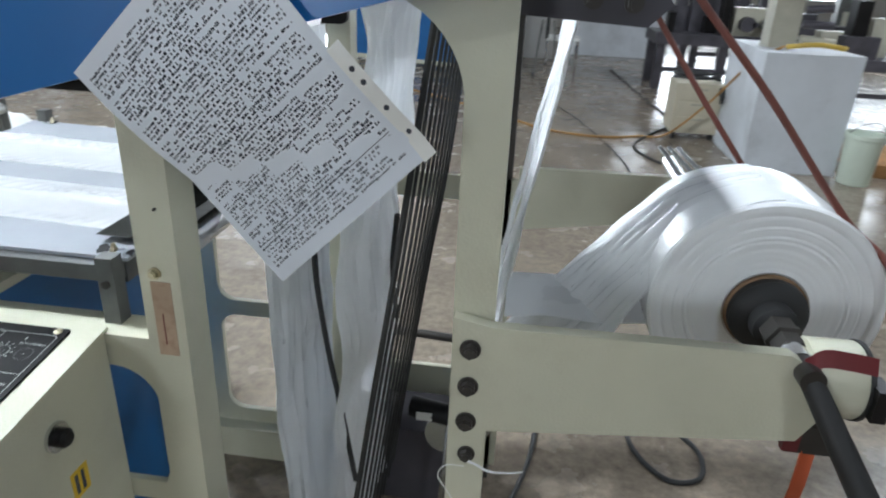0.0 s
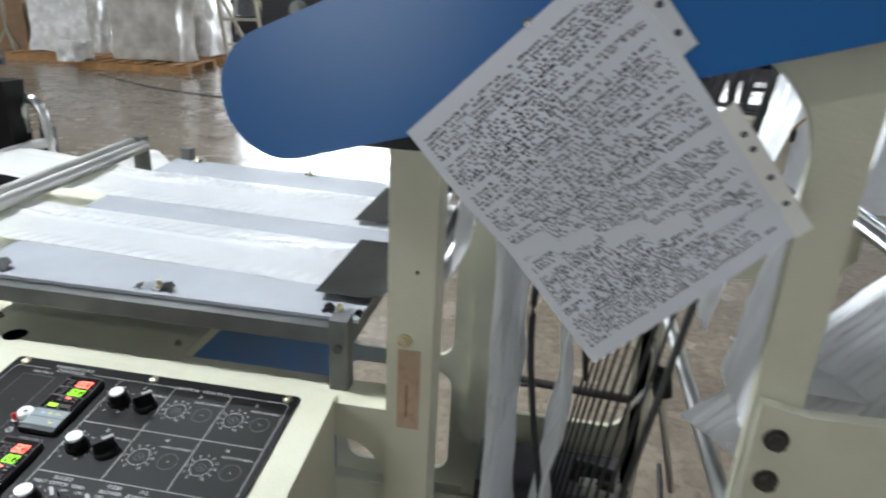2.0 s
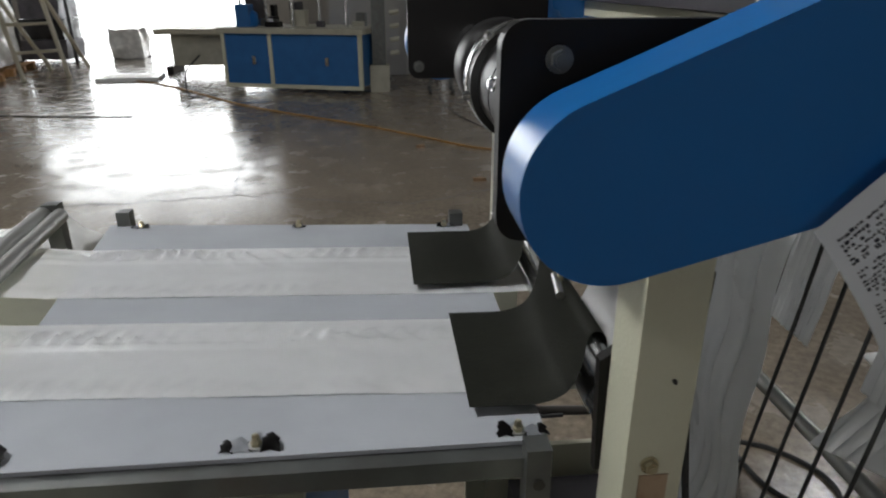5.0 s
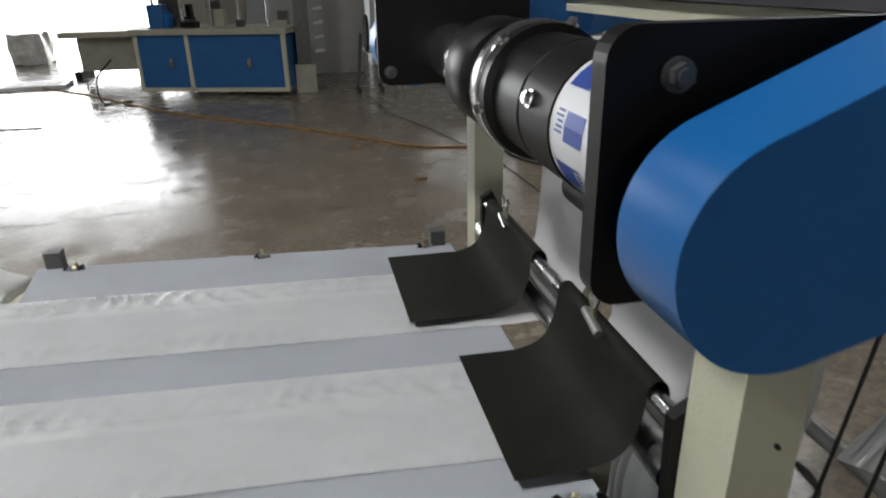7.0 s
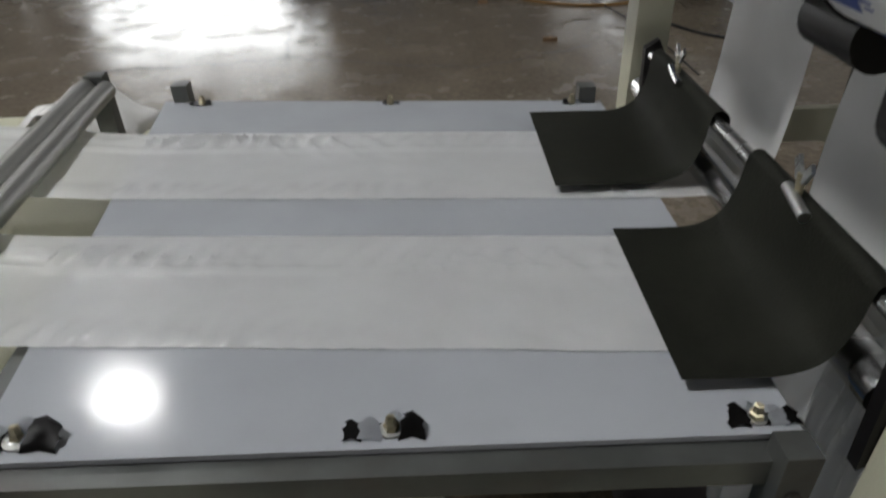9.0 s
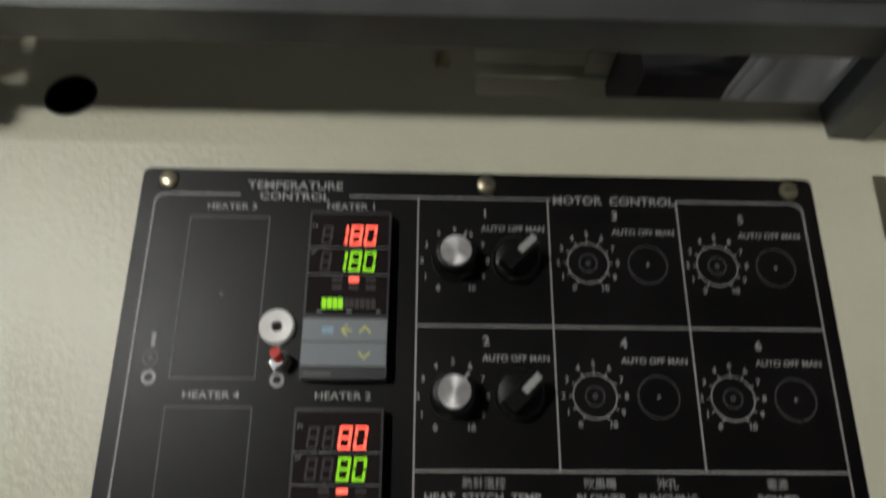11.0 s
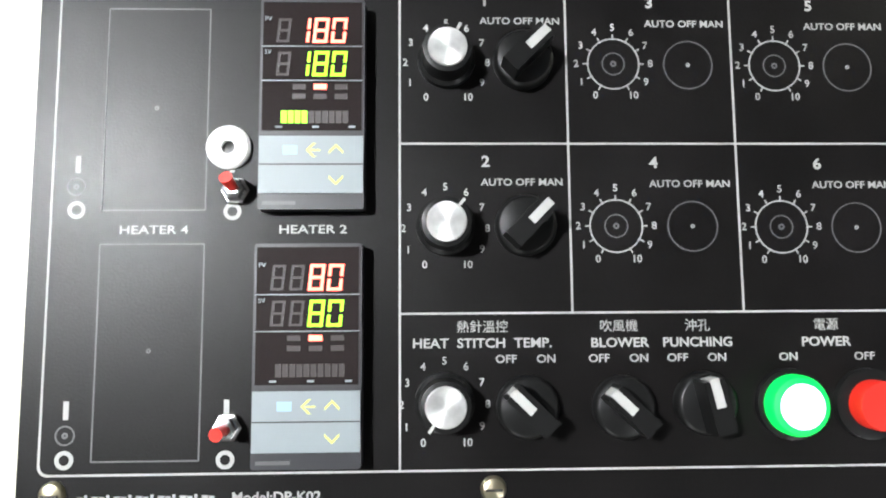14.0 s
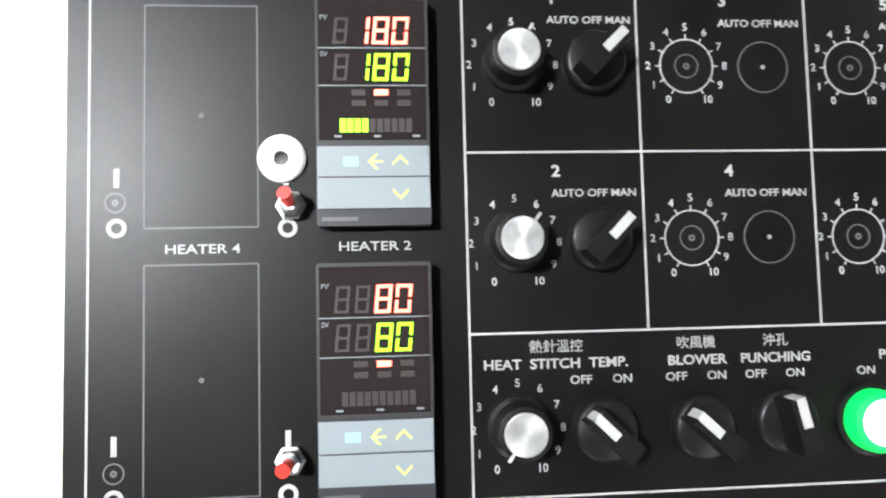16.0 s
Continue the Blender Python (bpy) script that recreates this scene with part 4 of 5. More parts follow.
for u, v in ((0.0958, 0.0366), (0.0948, -0.0368), (0.1692, 0.0360), (0.1683, -0.0374)):
    dial(u, v, 0.0116, True)
for u, v in ((0.1297, 0.0362), (0.1287, -0.0370), (0.2027, 0.0354), (0.2020, -0.0378)):
    ring(u, v, 0.0110, 0.0005, GREYINK)
    ring(u, v, 0.0006, 0.0006, WHITEINK, seg=10)


def knob(u, v, angle):
    """A black turning knob with a spun aluminium cap and its pointer."""
    dial(u, v - 0.001, 0.0135, False)
    k = ppart("knob", lathe([(0.0127, Z), (0.0127, Z + 0.003), (0.0110, Z + 0.0042), (0.0104, Z + 0.0150), (0.0088, Z + 0.0154)], at=(u, v, 0), seg=36), KNOBBLACK, label="black knob with a spun aluminium cap", smooth=True)
    part("cap", lathe([(0.0084, Z + 0.0150), (0.0084, Z + 0.0162), (0.0079, Z + 0.0166), (0.0, Z + 0.0166)], at=(u, v, 0), seg=36), KNOBCAP, k)
    a = radians(angle)
    p0, p1 = Vector((u, v)) + 0.0084 * Vector((math.cos(a), math.sin(a))), Vector((u, v)) + 0.0122 * Vector((math.cos(a), math.sin(a)))
    n = Vector((-math.sin(a), math.cos(a))) * 0.0006
    part("pointer", slab([tuple(p0 - n), tuple(p1 - n), tuple(p1 + n), tuple(p0 + n)], Z + 0.0148, Z + 0.0156, "z"), WHITEINK, k)


def selector(u, v, tip_u, tip_v):
    """A black rotary switch whose bar has a white mark from its middle to its tip."""
    k = ppart("selector_switch", lathe([(0.0132, Z), (0.0132, Z + 0.0045), (0.0120, Z + 0.0060), (0.0112, Z + 0.0064)], at=(u, v, 0), seg=36), KNOBBLACK, label="black rotary switch with a white mark", smooth=True)
    o = Vector((u, v))
    d = Vector((tip_u - u, tip_v - v))
    reach = d.length
    d.normalize()
    n = Vector((-d.y, d.x))
    w = 0.0042
    bm = slab([tuple(o - d * 0.0108 - n * w), tuple(o + d * 0.0112 - n * w), tuple(o + d * 0.0112 + n * w), tuple(o - d * 0.0108 + n * w)], Z + 0.006, Z + 0.0185, "z")
    part("grip", bm, KNOBBLACK, k, bevel=0.001)
    m = 0.0019
    bm = slab([tuple(o - n * m), tuple(o + d * 0.0113 - n * m), tuple(o + d * 0.0113 + n * m), tuple(o + n * m)], Z + 0.0180, Z + 0.01875, "z")
    e0, e1 = o + d * 0.0110, o + d * 0.0117
    slab([tuple(e0 - n * m), tuple(e1 - n * m), tuple(e1 + n * m), tuple(e0 + n * m)], Z + 0.010, Z + 0.01875, "z", bm)
    part("mark", bm, WHITEINK, k)


knob(0.0208, 0.0378, 62)
knob(0.0199, -0.0367, 52)
knob(0.0190, -0.1120, 236)
selector(0.0548, 0.0373, 0.0615, 0.0439)
selector(0.0546, -0.0368, 0.0621, -0.0292)
selector(0.0540, -0.1140, 0.0448, -0.1050)
selector(0.0948, -0.1145, 0.0852, -0.1055)
selector(0.1297, -0.1130, 0.1268, -0.1008)


def push_button(u, v, lit):
    k = ppart("push_button", lathe([(0.0150, Z), (0.0150, Z + 0.003), (0.0128, Z + 0.0036)], at=(u, v, 0), seg=36), KNOBBLACK, label="lit green power button" if lit else "red push button", smooth=True)
    if lit:
        part("lens", lathe([(0.0128, Z + 0.0034), (0.0128, Z + 0.0080), (0.0118, Z + 0.0100), (0.0095, Z + 0.0108)], at=(u, v, 0), seg=36), PWRG, k, smooth=True)
        part("lens_core", lathe([(0.0095, Z + 0.0107), (0.0088, Z + 0.0118), (0.0, Z + 0.0126)], at=(u, v, 0), seg=36), PWRW, k, smooth=True)
    else:
        part("lens", lathe([(0.0104, Z + 0.0034), (0.0104, Z + 0.0104), (0.0098, Z + 0.0114), (0.0, Z + 0.0116)], at=(u, v, 0), seg=36), REDLENS, k, smooth=True)


push_button(0.1672, -0.1140, True)
push_button(0.2014, -0.1142, False)


def toggle(u, v, tilt):
    k = ppart("toggle_switch", lathe([(0.0062, Z), (0.0062, Z + 0.0030), (0.0050, Z + 0.0032), (0.0046, Z + 0.0075), (0.003, Z + 0.0080)], at=(u, v, 0), seg=6), STEEL, label="steel toggle switch with a red lever")
    part("lever", rod((u, v, Z + 0.006), (u + tilt[0], v + tilt[1], Z + 0.014), 0.0018, 12, 0.0029), REDP, k, smooth=True)


toggle(-0.0704, -0.0212, (-0.001, 0.0035))
toggle(-0.0716, -0.1212, (-0.0012, -0.0008))
washer = ppart("button_washer", lathe([(0.0030, Z), (0.0030, Z + 0.0024), (0.0085, Z + 0.0030), (0.0096, Z + 0.0018), (0.0096, Z)], at=(-0.0742, -0.0020, 0), seg=36), WHITEP, label="white plastic ring", smooth=True)

SEG = {"0": "abcdef", "1": "bc", "8": "abcdefg", " ": ""}


def digit(ch, u, v, w, h, z, parent, material, name):
    """A slanted seven-segment figure; the unlit strokes are made apart."""
    t = w * 0.24
    lean = 0.10
    rects = {"a": (0, h / 2 - t, w, h / 2), "g": (0, -t / 2, w, t / 2), "d": (0, -h / 2, w, -h / 2 + t),
             "f": (0, t * 0.3, t, h / 2 - t * 0.2), "b": (w - t, t * 0.3, w, h / 2 - t * 0.2), "e": (0, -h / 2 + t * 0.2, t, -t * 0.3), "c": (w - t, -h / 2 + t * 0.2, w, -t * 0.3)}
    bm = bmesh.new()
    for s in SEG[ch]:
        x0, y0, x1, y1 = rects[s]
        g = 0.0002
        pts = [(x0 + g, y0 + g), (x1 - g, y0 + g), (x1 - g, y1 - g), (x0 + g, y1 - g)]
        slab([(u + x + y * lean, v + y) for x, y in pts], z - 0.0002, z + 0.0001, "z", bm)
    if not SEG[ch]:
        bm.free()
        return None
    return part(name, bm, material, parent)


def controller(u0, v1, text, bars):
    """A panel controller 48 by 96: bezel, dark window with two rows of figures, lamps, bar row and keys."""
    w, h, H = 0.0449, 0.0925, 0.0078
    k = ppart("temperature_controller", pslab(rounded(u0, u0 + w, v1 - h, v1, 0.0012, 2), Z - 0.0005, Z + H), CTRLBODY, label="dark temperature controller showing " + text + " degrees, lit figures", bevel=0.0008)
    z = Z + H
    part("window", box(u0 + 0.0012, u0 + w - 0.0012, v1 - 0.0585, v1 - 0.0015, z - 0.0004, z + 0.0003), CTRLGLASS, k)
    zz = z + 0.0005
    part("keypad", box(u0 + 0.0004, u0 + w - 0.0004, v1 - 0.0856, v1 - 0.0610, z - 0.0004, z + 0.0008), CTRLPAD, k, "grey rubber keypad", bevel=0.0003)
    part("divider", box(u0 + 0.0006, u0 + w - 0.0006, v1 - 0.0736, v1 - 0.0730, z + 0.0007, z + 0.0010), CTRLBODY, k)
    for dv in (0.0214, 0.0366):
        part("divider", box(u0 + 0.001, u0 + w - 0.001, v1 - dv - 0.0002, v1 - dv + 0.0002, z - 0.0002, z + 0.0006), CTRLPAD, k)
    for row, (dv, m) in enumerate(((0.0143, REDG), (0.0292, GRNG))):
        for i, ch in enumerate(text.rjust(4)):
            uu = u0 + 0.0072 + 0.0078 * i
            if ch == " ":
                digit("8", uu, v1 - dv, 0.0058, 0.0110, zz, k, GHOST, "unlit_figure")
            else:
                digit(ch, uu, v1 - dv, 0.0066, 0.0114, zz + 0.0001, k, m, "lit_figure")
        write(("PV", "SV")[row], 0.0028, (u0 + 0.0034, v1 - dv + 0.0052, zz), k, CTRLPAD, bold=0.0)
    for i in range(3):
        for j in range(2):
            lit = i == 1 and j == 0
            m = REDG if lit else GHOST
            part("indicator", box(u0 + 0.0142 + 0.0090 * i, u0 + 0.0196 + 0.0090 * i, v1 - 0.0394 - 0.0042 * j - 0.0011, v1 - 0.0394 - 0.0042 * j + 0.0011, zz - 0.0002, zz + 0.0001), m, k)
    for i in range(10):
        part("bar_segment", box(u0 + 0.0095 + 0.0029 * i, u0 + 0.0095 + 0.0029 * i + 0.0023, v1 - 0.0553, v1 - 0.0500, zz - 0.0002, zz + 0.0001), GRNG if i < bars else GHOST, k)
    for i in range(3):
        part("scale_mark", box(u0 + 0.0072 + 0.0155 * i, u0 + 0.0100 + 0.0155 * i, v1 - 0.0574, v1 - 0.0566, zz - 0.0002, zz + 0.0001), CTRLPAD, k)
    pz = z + 0.0008
    part("key_mark", box(u0 + 0.0105, u0 + 0.0165, v1 - 0.0690, v1 - 0.0652, pz - 0.0002, pz + 0.0001), PADBLUE, k)

    def chevron(cu, cv, turn):
        pts = [(-0.003, -0.0016), (0, 0.0014), (0.003, -0.0016), (0.003, -0.0004), (0, 0.0026), (-0.003, -0.0004)]
        a = radians(turn)
        out = [(cu + x * math.cos(a) - y * math.sin(a), cv + x * math.sin(a) + y * math.cos(a)) for x, y in pts]
        part("key_mark", slab(out, pz - 0.0002, pz + 0.0001, "z"), PADYEL, k)
    chevron(u0 + 0.0330, v1 - 0.0672, 0)
    chevron(u0 + 0.0330, v1 - 0.0797, 180)
    chevron(u0 + 0.0228, v1 - 0.0672, 90)
    part("key_mark", box(u0 + 0.0222, u0 + 0.0262, v1 - 0.0676, v1 - 0.0669, pz - 0.0002, pz + 0.0001), PADYEL, k)
    part("bar_print", box(u0 + 0.002, u0 + 0.016, v1 - 0.0905, v1 - 0.0890, z - 0.0002, z + 0.00015), GREYINK, k)


controller(-0.0597, 0.0622, "180", 4)
controller(-0.0604, -0.0448, "80", 0)


# ---- notice hung on the cover ----
L0, B0, R0 = Vector((0.383, 1.2535)), Vector((0.5646, 1.042)), Vector((0.722, 1.196))
wid, hei = (R0 - B0).length, (L0 - B0).length
notice = base("notice_sheet", (0, 0, 0), "printed page in a punched sleeve hung aslant on the blue cover", "paper")


def page_at(x, y, lift=0.0):
    """A place on the page, x along its lower edge and y up it: flat on the cover, curling in below it."""
    p = B0 + (R0 - B0) * (x / wid) + (L0 - B0) * (y / hei)
    below = (1.217 + 0.268 * (p.x - 0.276)) - p.y
    t = min(max(below / 0.12, 0), 1)
    return Vector((p.x, -0.0215 + 0.026 * t * t - lift - 0.003 * math.sin(math.pi * x / wid) * t, p.y))


def page_sheet(x0, x1, y0, y1, lift, n=14, thick=0.0006):
    bm = bmesh.new()
    g = [[[bm.verts.new(page_at(x0 + (x1 - x0) * i / n, y0 + (y1 - y0) * j / n, lift + h)) for j in range(n + 1)] for i in range(n + 1)] for h in (thick, 0)]
    for s in g:
        for i in range(n):
            for j in range(n):
                bm.faces.new((s[i][j], s[i + 1][j], s[i + 1][j + 1], s[i][j + 1]))
    bmesh.ops.recalc_face_normals(bm, faces=bm.faces)
    return bm


part("page", page_sheet(0, wid - 0.010, 0, hei, 0), PAPER, notice, smooth=True)
part("sleeve_edge", page_sheet(wid - 0.012, wid + 0.003, -0.002, hei * 0.47, 0.0008), WHITEP, notice, "clear punched sleeve edge", smooth=True)
part("sleeve_edge", page_sheet(wid - 0.012, wid + 0.003, hei * 0.66, hei, 0.0008), CLEARFILM, notice, smooth=True)
rnd = random.Random(5)


def mark(x0, x1, y0, y1, bm, lift=0.0009):
    bm.faces.new([bm.verts.new(page_at(x, y, lift)) for x, y in ((x0, y0), (x1, y0), (x1, y1), (x0, y1))])


for hy in (0.03, 0.06, 0.09, 0.105, 0.20, 0.225, 0.25, 0.27):
    bm = bmesh.new()
    bm.faces.new([bm.verts.new(page_at(wid - 0.0045 + 0.0028 * math.cos(a * 0.6283), hy + 0.0028 * math.sin(a * 0.6283), 0.0018)) for a in range(10)])
    part("punch_hole", bm, INK, notice)
rowy = hei - 0.016
kinds = bmesh.new()
while rowy > 0.012:
    x = 0.008 + (0.03 if rnd.random() < 0.12 else 0)
    endx = wid - 0.020 - (rnd.random() * 0.08 if rnd.random() < 0.25 else 0)
    bold = rnd.random() < 0.2
    while x < endx:
        wl = rnd.choice((0.0012, 0.0016, 0.0022, 0.003, 0.0014, 0.0018))
        if rnd.random() < 0.82:
            hh = rnd.uniform(0.0014, 0.0030) * (1.25 if bold else 1)
            j = rnd.uniform(-0.0005, 0.0005)
            mark(x, min(x + wl, endx), rowy + j - hh / 2, rowy + j + hh / 2, kinds)
        x += wl + rnd.choice((0.0005, 0.0006, 0.001, 0.0012, 0.0028))
    rowy -= rnd.choice((0.0040, 0.0042, 0.0046))
tx = part("print_pattern", kinds, INK, notice, "close rows of small dark print")
tx["kind"] = "stuff"
for hy in (hei * 0.46, hei * 0.80, hei * 0.15):
    bm = bmesh.new()
    mark(0.008, wid - 0.02, hy, hy + 0.0008, bm, 0.001)
    part("printed_rule", bm, INK, notice)

# ---- film roll on the unwind arm ----
roll = base("film_roll", (1.137, 0.21, 0.962), "roll of shiny white plastic film on a black chuck", "film roll")
RR = 0.147
prof = [(0.050, 0.004)]
for i in range(14):
    r = 0.055 + (RR - 0.055) * i / 14
    prof += [(r, 0.0015 * rnd.random() - 0.001), (r + 0.003, 0.0015 * rnd.random())]
prof += [(RR - 0.003, 0.0), (RR, 0.003), (RR, 0.06), (RR - 0.001, 0.062), (RR, 0.064), (RR, 0.17), (RR - 0.004, 0.174), (0.05, 0.174)]
part("film", lathe(prof, "y", seg=72), ROLLM, roll, smooth=True)
part("outer_wrap", lathe([(RR - 0.001, 0.006), (RR + 0.0008, 0.008), (RR + 0.0012, 0.06), (RR + 0.0004, 0.075), (RR + 0.0012, 0.10), (RR + 0.0008, 0.168), (RR - 0.001, 0.170)], "y", seg=72), SHINYFILM, roll, "shiny outer turn of film", smooth=True)
part("core", lathe([(0.052, 0.0), (0.052, -0.006), (0.046, -0.006), (0.046, 0.01)], "y", seg=40), CARD, roll, "brown cardboard core", smooth=True)
part("chuck", lathe([(0.049, 0.0), (0.049, -0.018), (0.040, -0.026), (0.028, -0.028), (0.028, -0.05), (0.024, -0.052)], "y", seg=32), BLACKRUB, roll, "black rubber chuck", smooth=True)
part("spindle", lathe([(0.022, -0.03), (0.022, -0.075), (0.024, -0.076), (0.024, -0.083), (0.019, -0.084), (0.019, -0.105), (0.012, -0.108)], "y", seg=6), DARKSTEEL, roll)
part("spindle_shaft", lathe([(0.016, -0.13), (0.016, 0.72)], "y", seg=20), STEEL, roll, smooth=True)

web_path = [(1.137 + 0.149 * math.cos(radians(d)), 0.30, 0.962 + 0.149 * math.sin(radians(d))) for d in range(92, 143, 5)]
web_path += line_pts((1.008, 0.30, 1.040), (0.808, 0.30, 0.755), 28)
web = tagged(finish(ribbon(web_path, (0, 0.083, 0), 0.001, 44, 0.004, 15, 2, -0.062, 0.007), "film_web", SHINYFILM, smooth=True),
             "creased shiny white film web drawn off the roll", "film web")
low_roll = base("guide_roller", (0, 0, 0), "steel guide roller between the uprights under the film", "roller")
part("shaft", rod((0.782, 0.10, 0.738), (0.782, 0.90, 0.738), 0.007), STEEL, low_roll, smooth=True)
part("sleeve", rod((0.782, 0.18, 0.738), (0.782, 0.86, 0.738), 0.013), SATIN, low_roll, smooth=True)
web2 = tagged(finish(ribbon([(1.00, 0.32, 0.905), (0.93, 0.32, 0.90), (0.86, 0.32, 0.90), (0.80, 0.32, 0.895)], (0, 0.075, 0), 0.001, 10, 0.008, 30, 5), "film_web", CLEARFILM, smooth=True),
              "loose creased film web lying behind the arm", "film web")
for yc, hw, sv, x1 in ((0.275, 0.085, 1, 0.858), (0.55, 0.07, 4, 0.865)):
    tagged(finish(ribbon([*line_pts((0.785, yc, 0.86), (x1, yc, 1.315), 16)], (0.0, hw, 0), 0.001, 30, 0.003, 20, sv, 0.0, 0.006), "film_web", SHINYFILM, smooth=True),
           "narrow shiny film web running up to the top roller", "film web", "film webs running up")
top_roll = base("top_roller", (0, 0, 0), "dark roller bracket with steel roller under the crossbeam", "roller")
part("roller", rod((0.862, 0.20, 1.325), (0.862, 0.90, 1.325), 0.014), STEEL, top_roll, smooth=True)
part("bracket", slab([(0.79, 1.312), (0.93, 1.305), (0.955, 1.33), (0.93, 1.36), (0.79, 1.36)], 0.185, 0.20, "y"), DARKMACH, top_roll, bevel=0.003)
bolt(top_roll, (0.868, 0.185, 1.332), 0.008)
bolt(top_roll, (0.912, 0.185, 1.330), 0.008)

# clamp lever, core end and straps at the arm's end
brake = base("brake_lever", (0, 0, 0), "dark steel lever with cream drum and red band", "lever")
part("lever", rod((1.142, 0.055, 0.958), (1.212, -0.015, 0.835), 0.0125, 18, 0.0155), BLACKRUB, brake, smooth=True)
part("pivot", rod((1.14, 0.09, 0.962), (1.14, 0.045, 0.962), 0.014, 16), DARKSTEEL, brake, smooth=True)
part("drum", lathe([(0.030, 1.150), (0.045, 1.151), (0.046, 1.154), (0.046, 1.207), (0.045, 1.209), (0.0, 1.209)], "x", at=(0, 0.105, 0.935), seg=40), CREAM, brake, smooth=True)
part("drum_rim", lathe([(0.030, 1.209), (0.0475, 1.209), (0.0475, 1.214), (0.030, 1.215)], "x", at=(0, 0.105, 0.935), seg=40), BLACKRUB, brake, "black rubber rim", smooth=True)
part("band", ribbon(smooth_path([(1.136, 0.064, 0.968), (1.150, 0.060, 0.984), (1.176, 0.060, 0.984), (1.208, 0.062, 0.979)], 5), (0.0, 0.004, 0.009), 0.003, 3), REDTAPE, brake, "dark red band")
part("buckle", box(1.212, 1.228, 0.050, 0.085, 0.915, 0.955), BLACKP, brake, "black strap buckle", bevel=0.003)
part("clamp_block", box(1.145, 1.20, 0.075, 0.13, 0.845, 0.882), DARKSTEEL, brake, bevel=0.004)
part("clamp_pad", box(1.14, 1.158, 0.07, 0.08, 0.85, 0.875), REDTAPE, brake)
strap = tagged(finish(ribbon([(1.175, 0.08, 0.85), (1.17, 0.07, 0.80), (1.158, 0.06, 0.72), (1.15, 0.06, 0.6)], (0.010, 0.004, 0), 0.002, 3), "orange_strap", ORANGE), "orange strap hanging from the clamp", "strap")
brakes = base("rope_brake", (0, 0, 0), "rust red brake cords drawn over the film roll", "cord")
for pts, rr in (([(0.92, 0.22, 1.42), (0.985, 0.22, 1.340), (1.087, 0.22, 1.232), (1.205, 0.22, 1.094), (1.262, 0.21, 1.045), (1.288, 0.16, 0.985), (1.262, 0.11, 0.93), (1.235, 0.08, 0.91)], 0.0045),
                ([(0.93, 0.60, 1.40), (1.014, 0.60, 1.285), (1.10, 0.60, 1.17), (1.195, 0.60, 1.05)], 0.005)):
    part("cord", tube(pts, rr, 8), RUSTSTRAP, brakes, smooth=True)
rods = base("spare_rods", (0, 0, 0), "three bright steel tubes lying on the far arm", "rod")
for k in range(3):
    part("tube", rod((1.135 + 0.022 * k, 1.05, 0.965), (1.19 + 0.022 * k, 0.80, 0.93), 0.007), STEEL, rods, smooth=True)
part("tip", rod((1.19, 0.80, 0.925), (1.215, 0.74, 0.91), 0.01), BLACKRUB, rods)

# black cords spread across the machine
cords = [(0.12 + 0.058 * k) for k in range(10)]
first = None
for k, y in enumerate(cords):
    topx, topz = 0.708 - 0.02 * (y - 0.1), 1.345
    tmp = tube([(topx, 0, topz), (0.665, 0, 1.02), (0.63, 0, 0.78), (0.585, 0, 0.45), (0.56, 0, 0.25)], 0.0026 if k else 0.0044, 6)
    ob = tagged(finish(tmp, "static_cord", BLACKRUB), "taut black cord running down through the film path", "cord", "black cords")
    ob.location = (0, y, 0)
# hanging film curtains
for pts, side, across, sv, amp in (
        ([*line_pts((0.470, 0.325, 1.27), (0.464, 0.325, 0.70), 18), *line_pts((0.464, 0.325, 0.66), (0.49, 0.325, 0.25), 10)], (0.022, 0.092, 0), 14, 1, 0.010),
        ([*line_pts((0.585, 0.45, 1.31), (0.556, 0.45, 0.90), 16), *line_pts((0.553, 0.45, 0.86), (0.535, 0.45, 0.22), 18)], (0.004, 0.20, 0), 44, 6, 0.026)):
    tagged(finish(ribbon(pts, side, 0.0006, across * 2, amp, 8, sv, 0.0, 0.010), "film_curtain", CLEARFILM, smooth=True), "hanging sheet of translucent white film", "film", "film curtains")
for a in ([(0.505, 0.30, 1.08), (0.50, 0.30, 0.92), (0.515, 0.30, 0.78), (0.535, 0.30, 0.66), (0.56, 0.30, 0.5)], [(0.415, 0.88, 0.49), (0.46, 0.87, 0.47), (0.52, 0.86, 0.475)], [(0.60, 0.45, 0.96), (0.59, 0.46, 0.85), (0.60, 0.46, 0.75)]):
    tagged(finish(tube(a, 0.005, 8), "cable", BLACKRUB, smooth=True), "black cable hanging beside the film", "cable", "cables")
motor = base("stirrer_motor", (0, 0, 0), "small black valve with steel wheel and white tube", "valve")
part("body", rod((0.61, 0.60, 0.45), (0.70, 0.58, 0.45), 0.024, 20), BLACKP, motor, smooth=True)
part("plate_label", box(0.625, 0.66, 0.565, 0.5665, 0.44, 0.46), WHITEP, motor)
part("wheel", lathe([(0.012, 0.60), (0.05, 0.60), (0.052, 0.605), (0.05, 0.61), (0.012, 0.61)], "y", at=(0.69, 0, 0.38), seg=28), STEEL, motor, smooth=True)
part("stem", rod((0.70, 0.58, 0.45), (0.68, 0.55, 0.05), 0.008), STEEL, motor, smooth=True)
strut = base("gas_strut", (0, 0, 0), "bright steel strut rod with a black joint", "strut")
part("rod", rod((0.728, 0.615, 0.765), (0.818, 0.615, 0.42), 0.007), STEEL, strut, smooth=True)
part("joint", rod((0.752, 0.604, 0.705), (0.762, 0.604, 0.655), 0.019), BLACKP, strut, smooth=True)
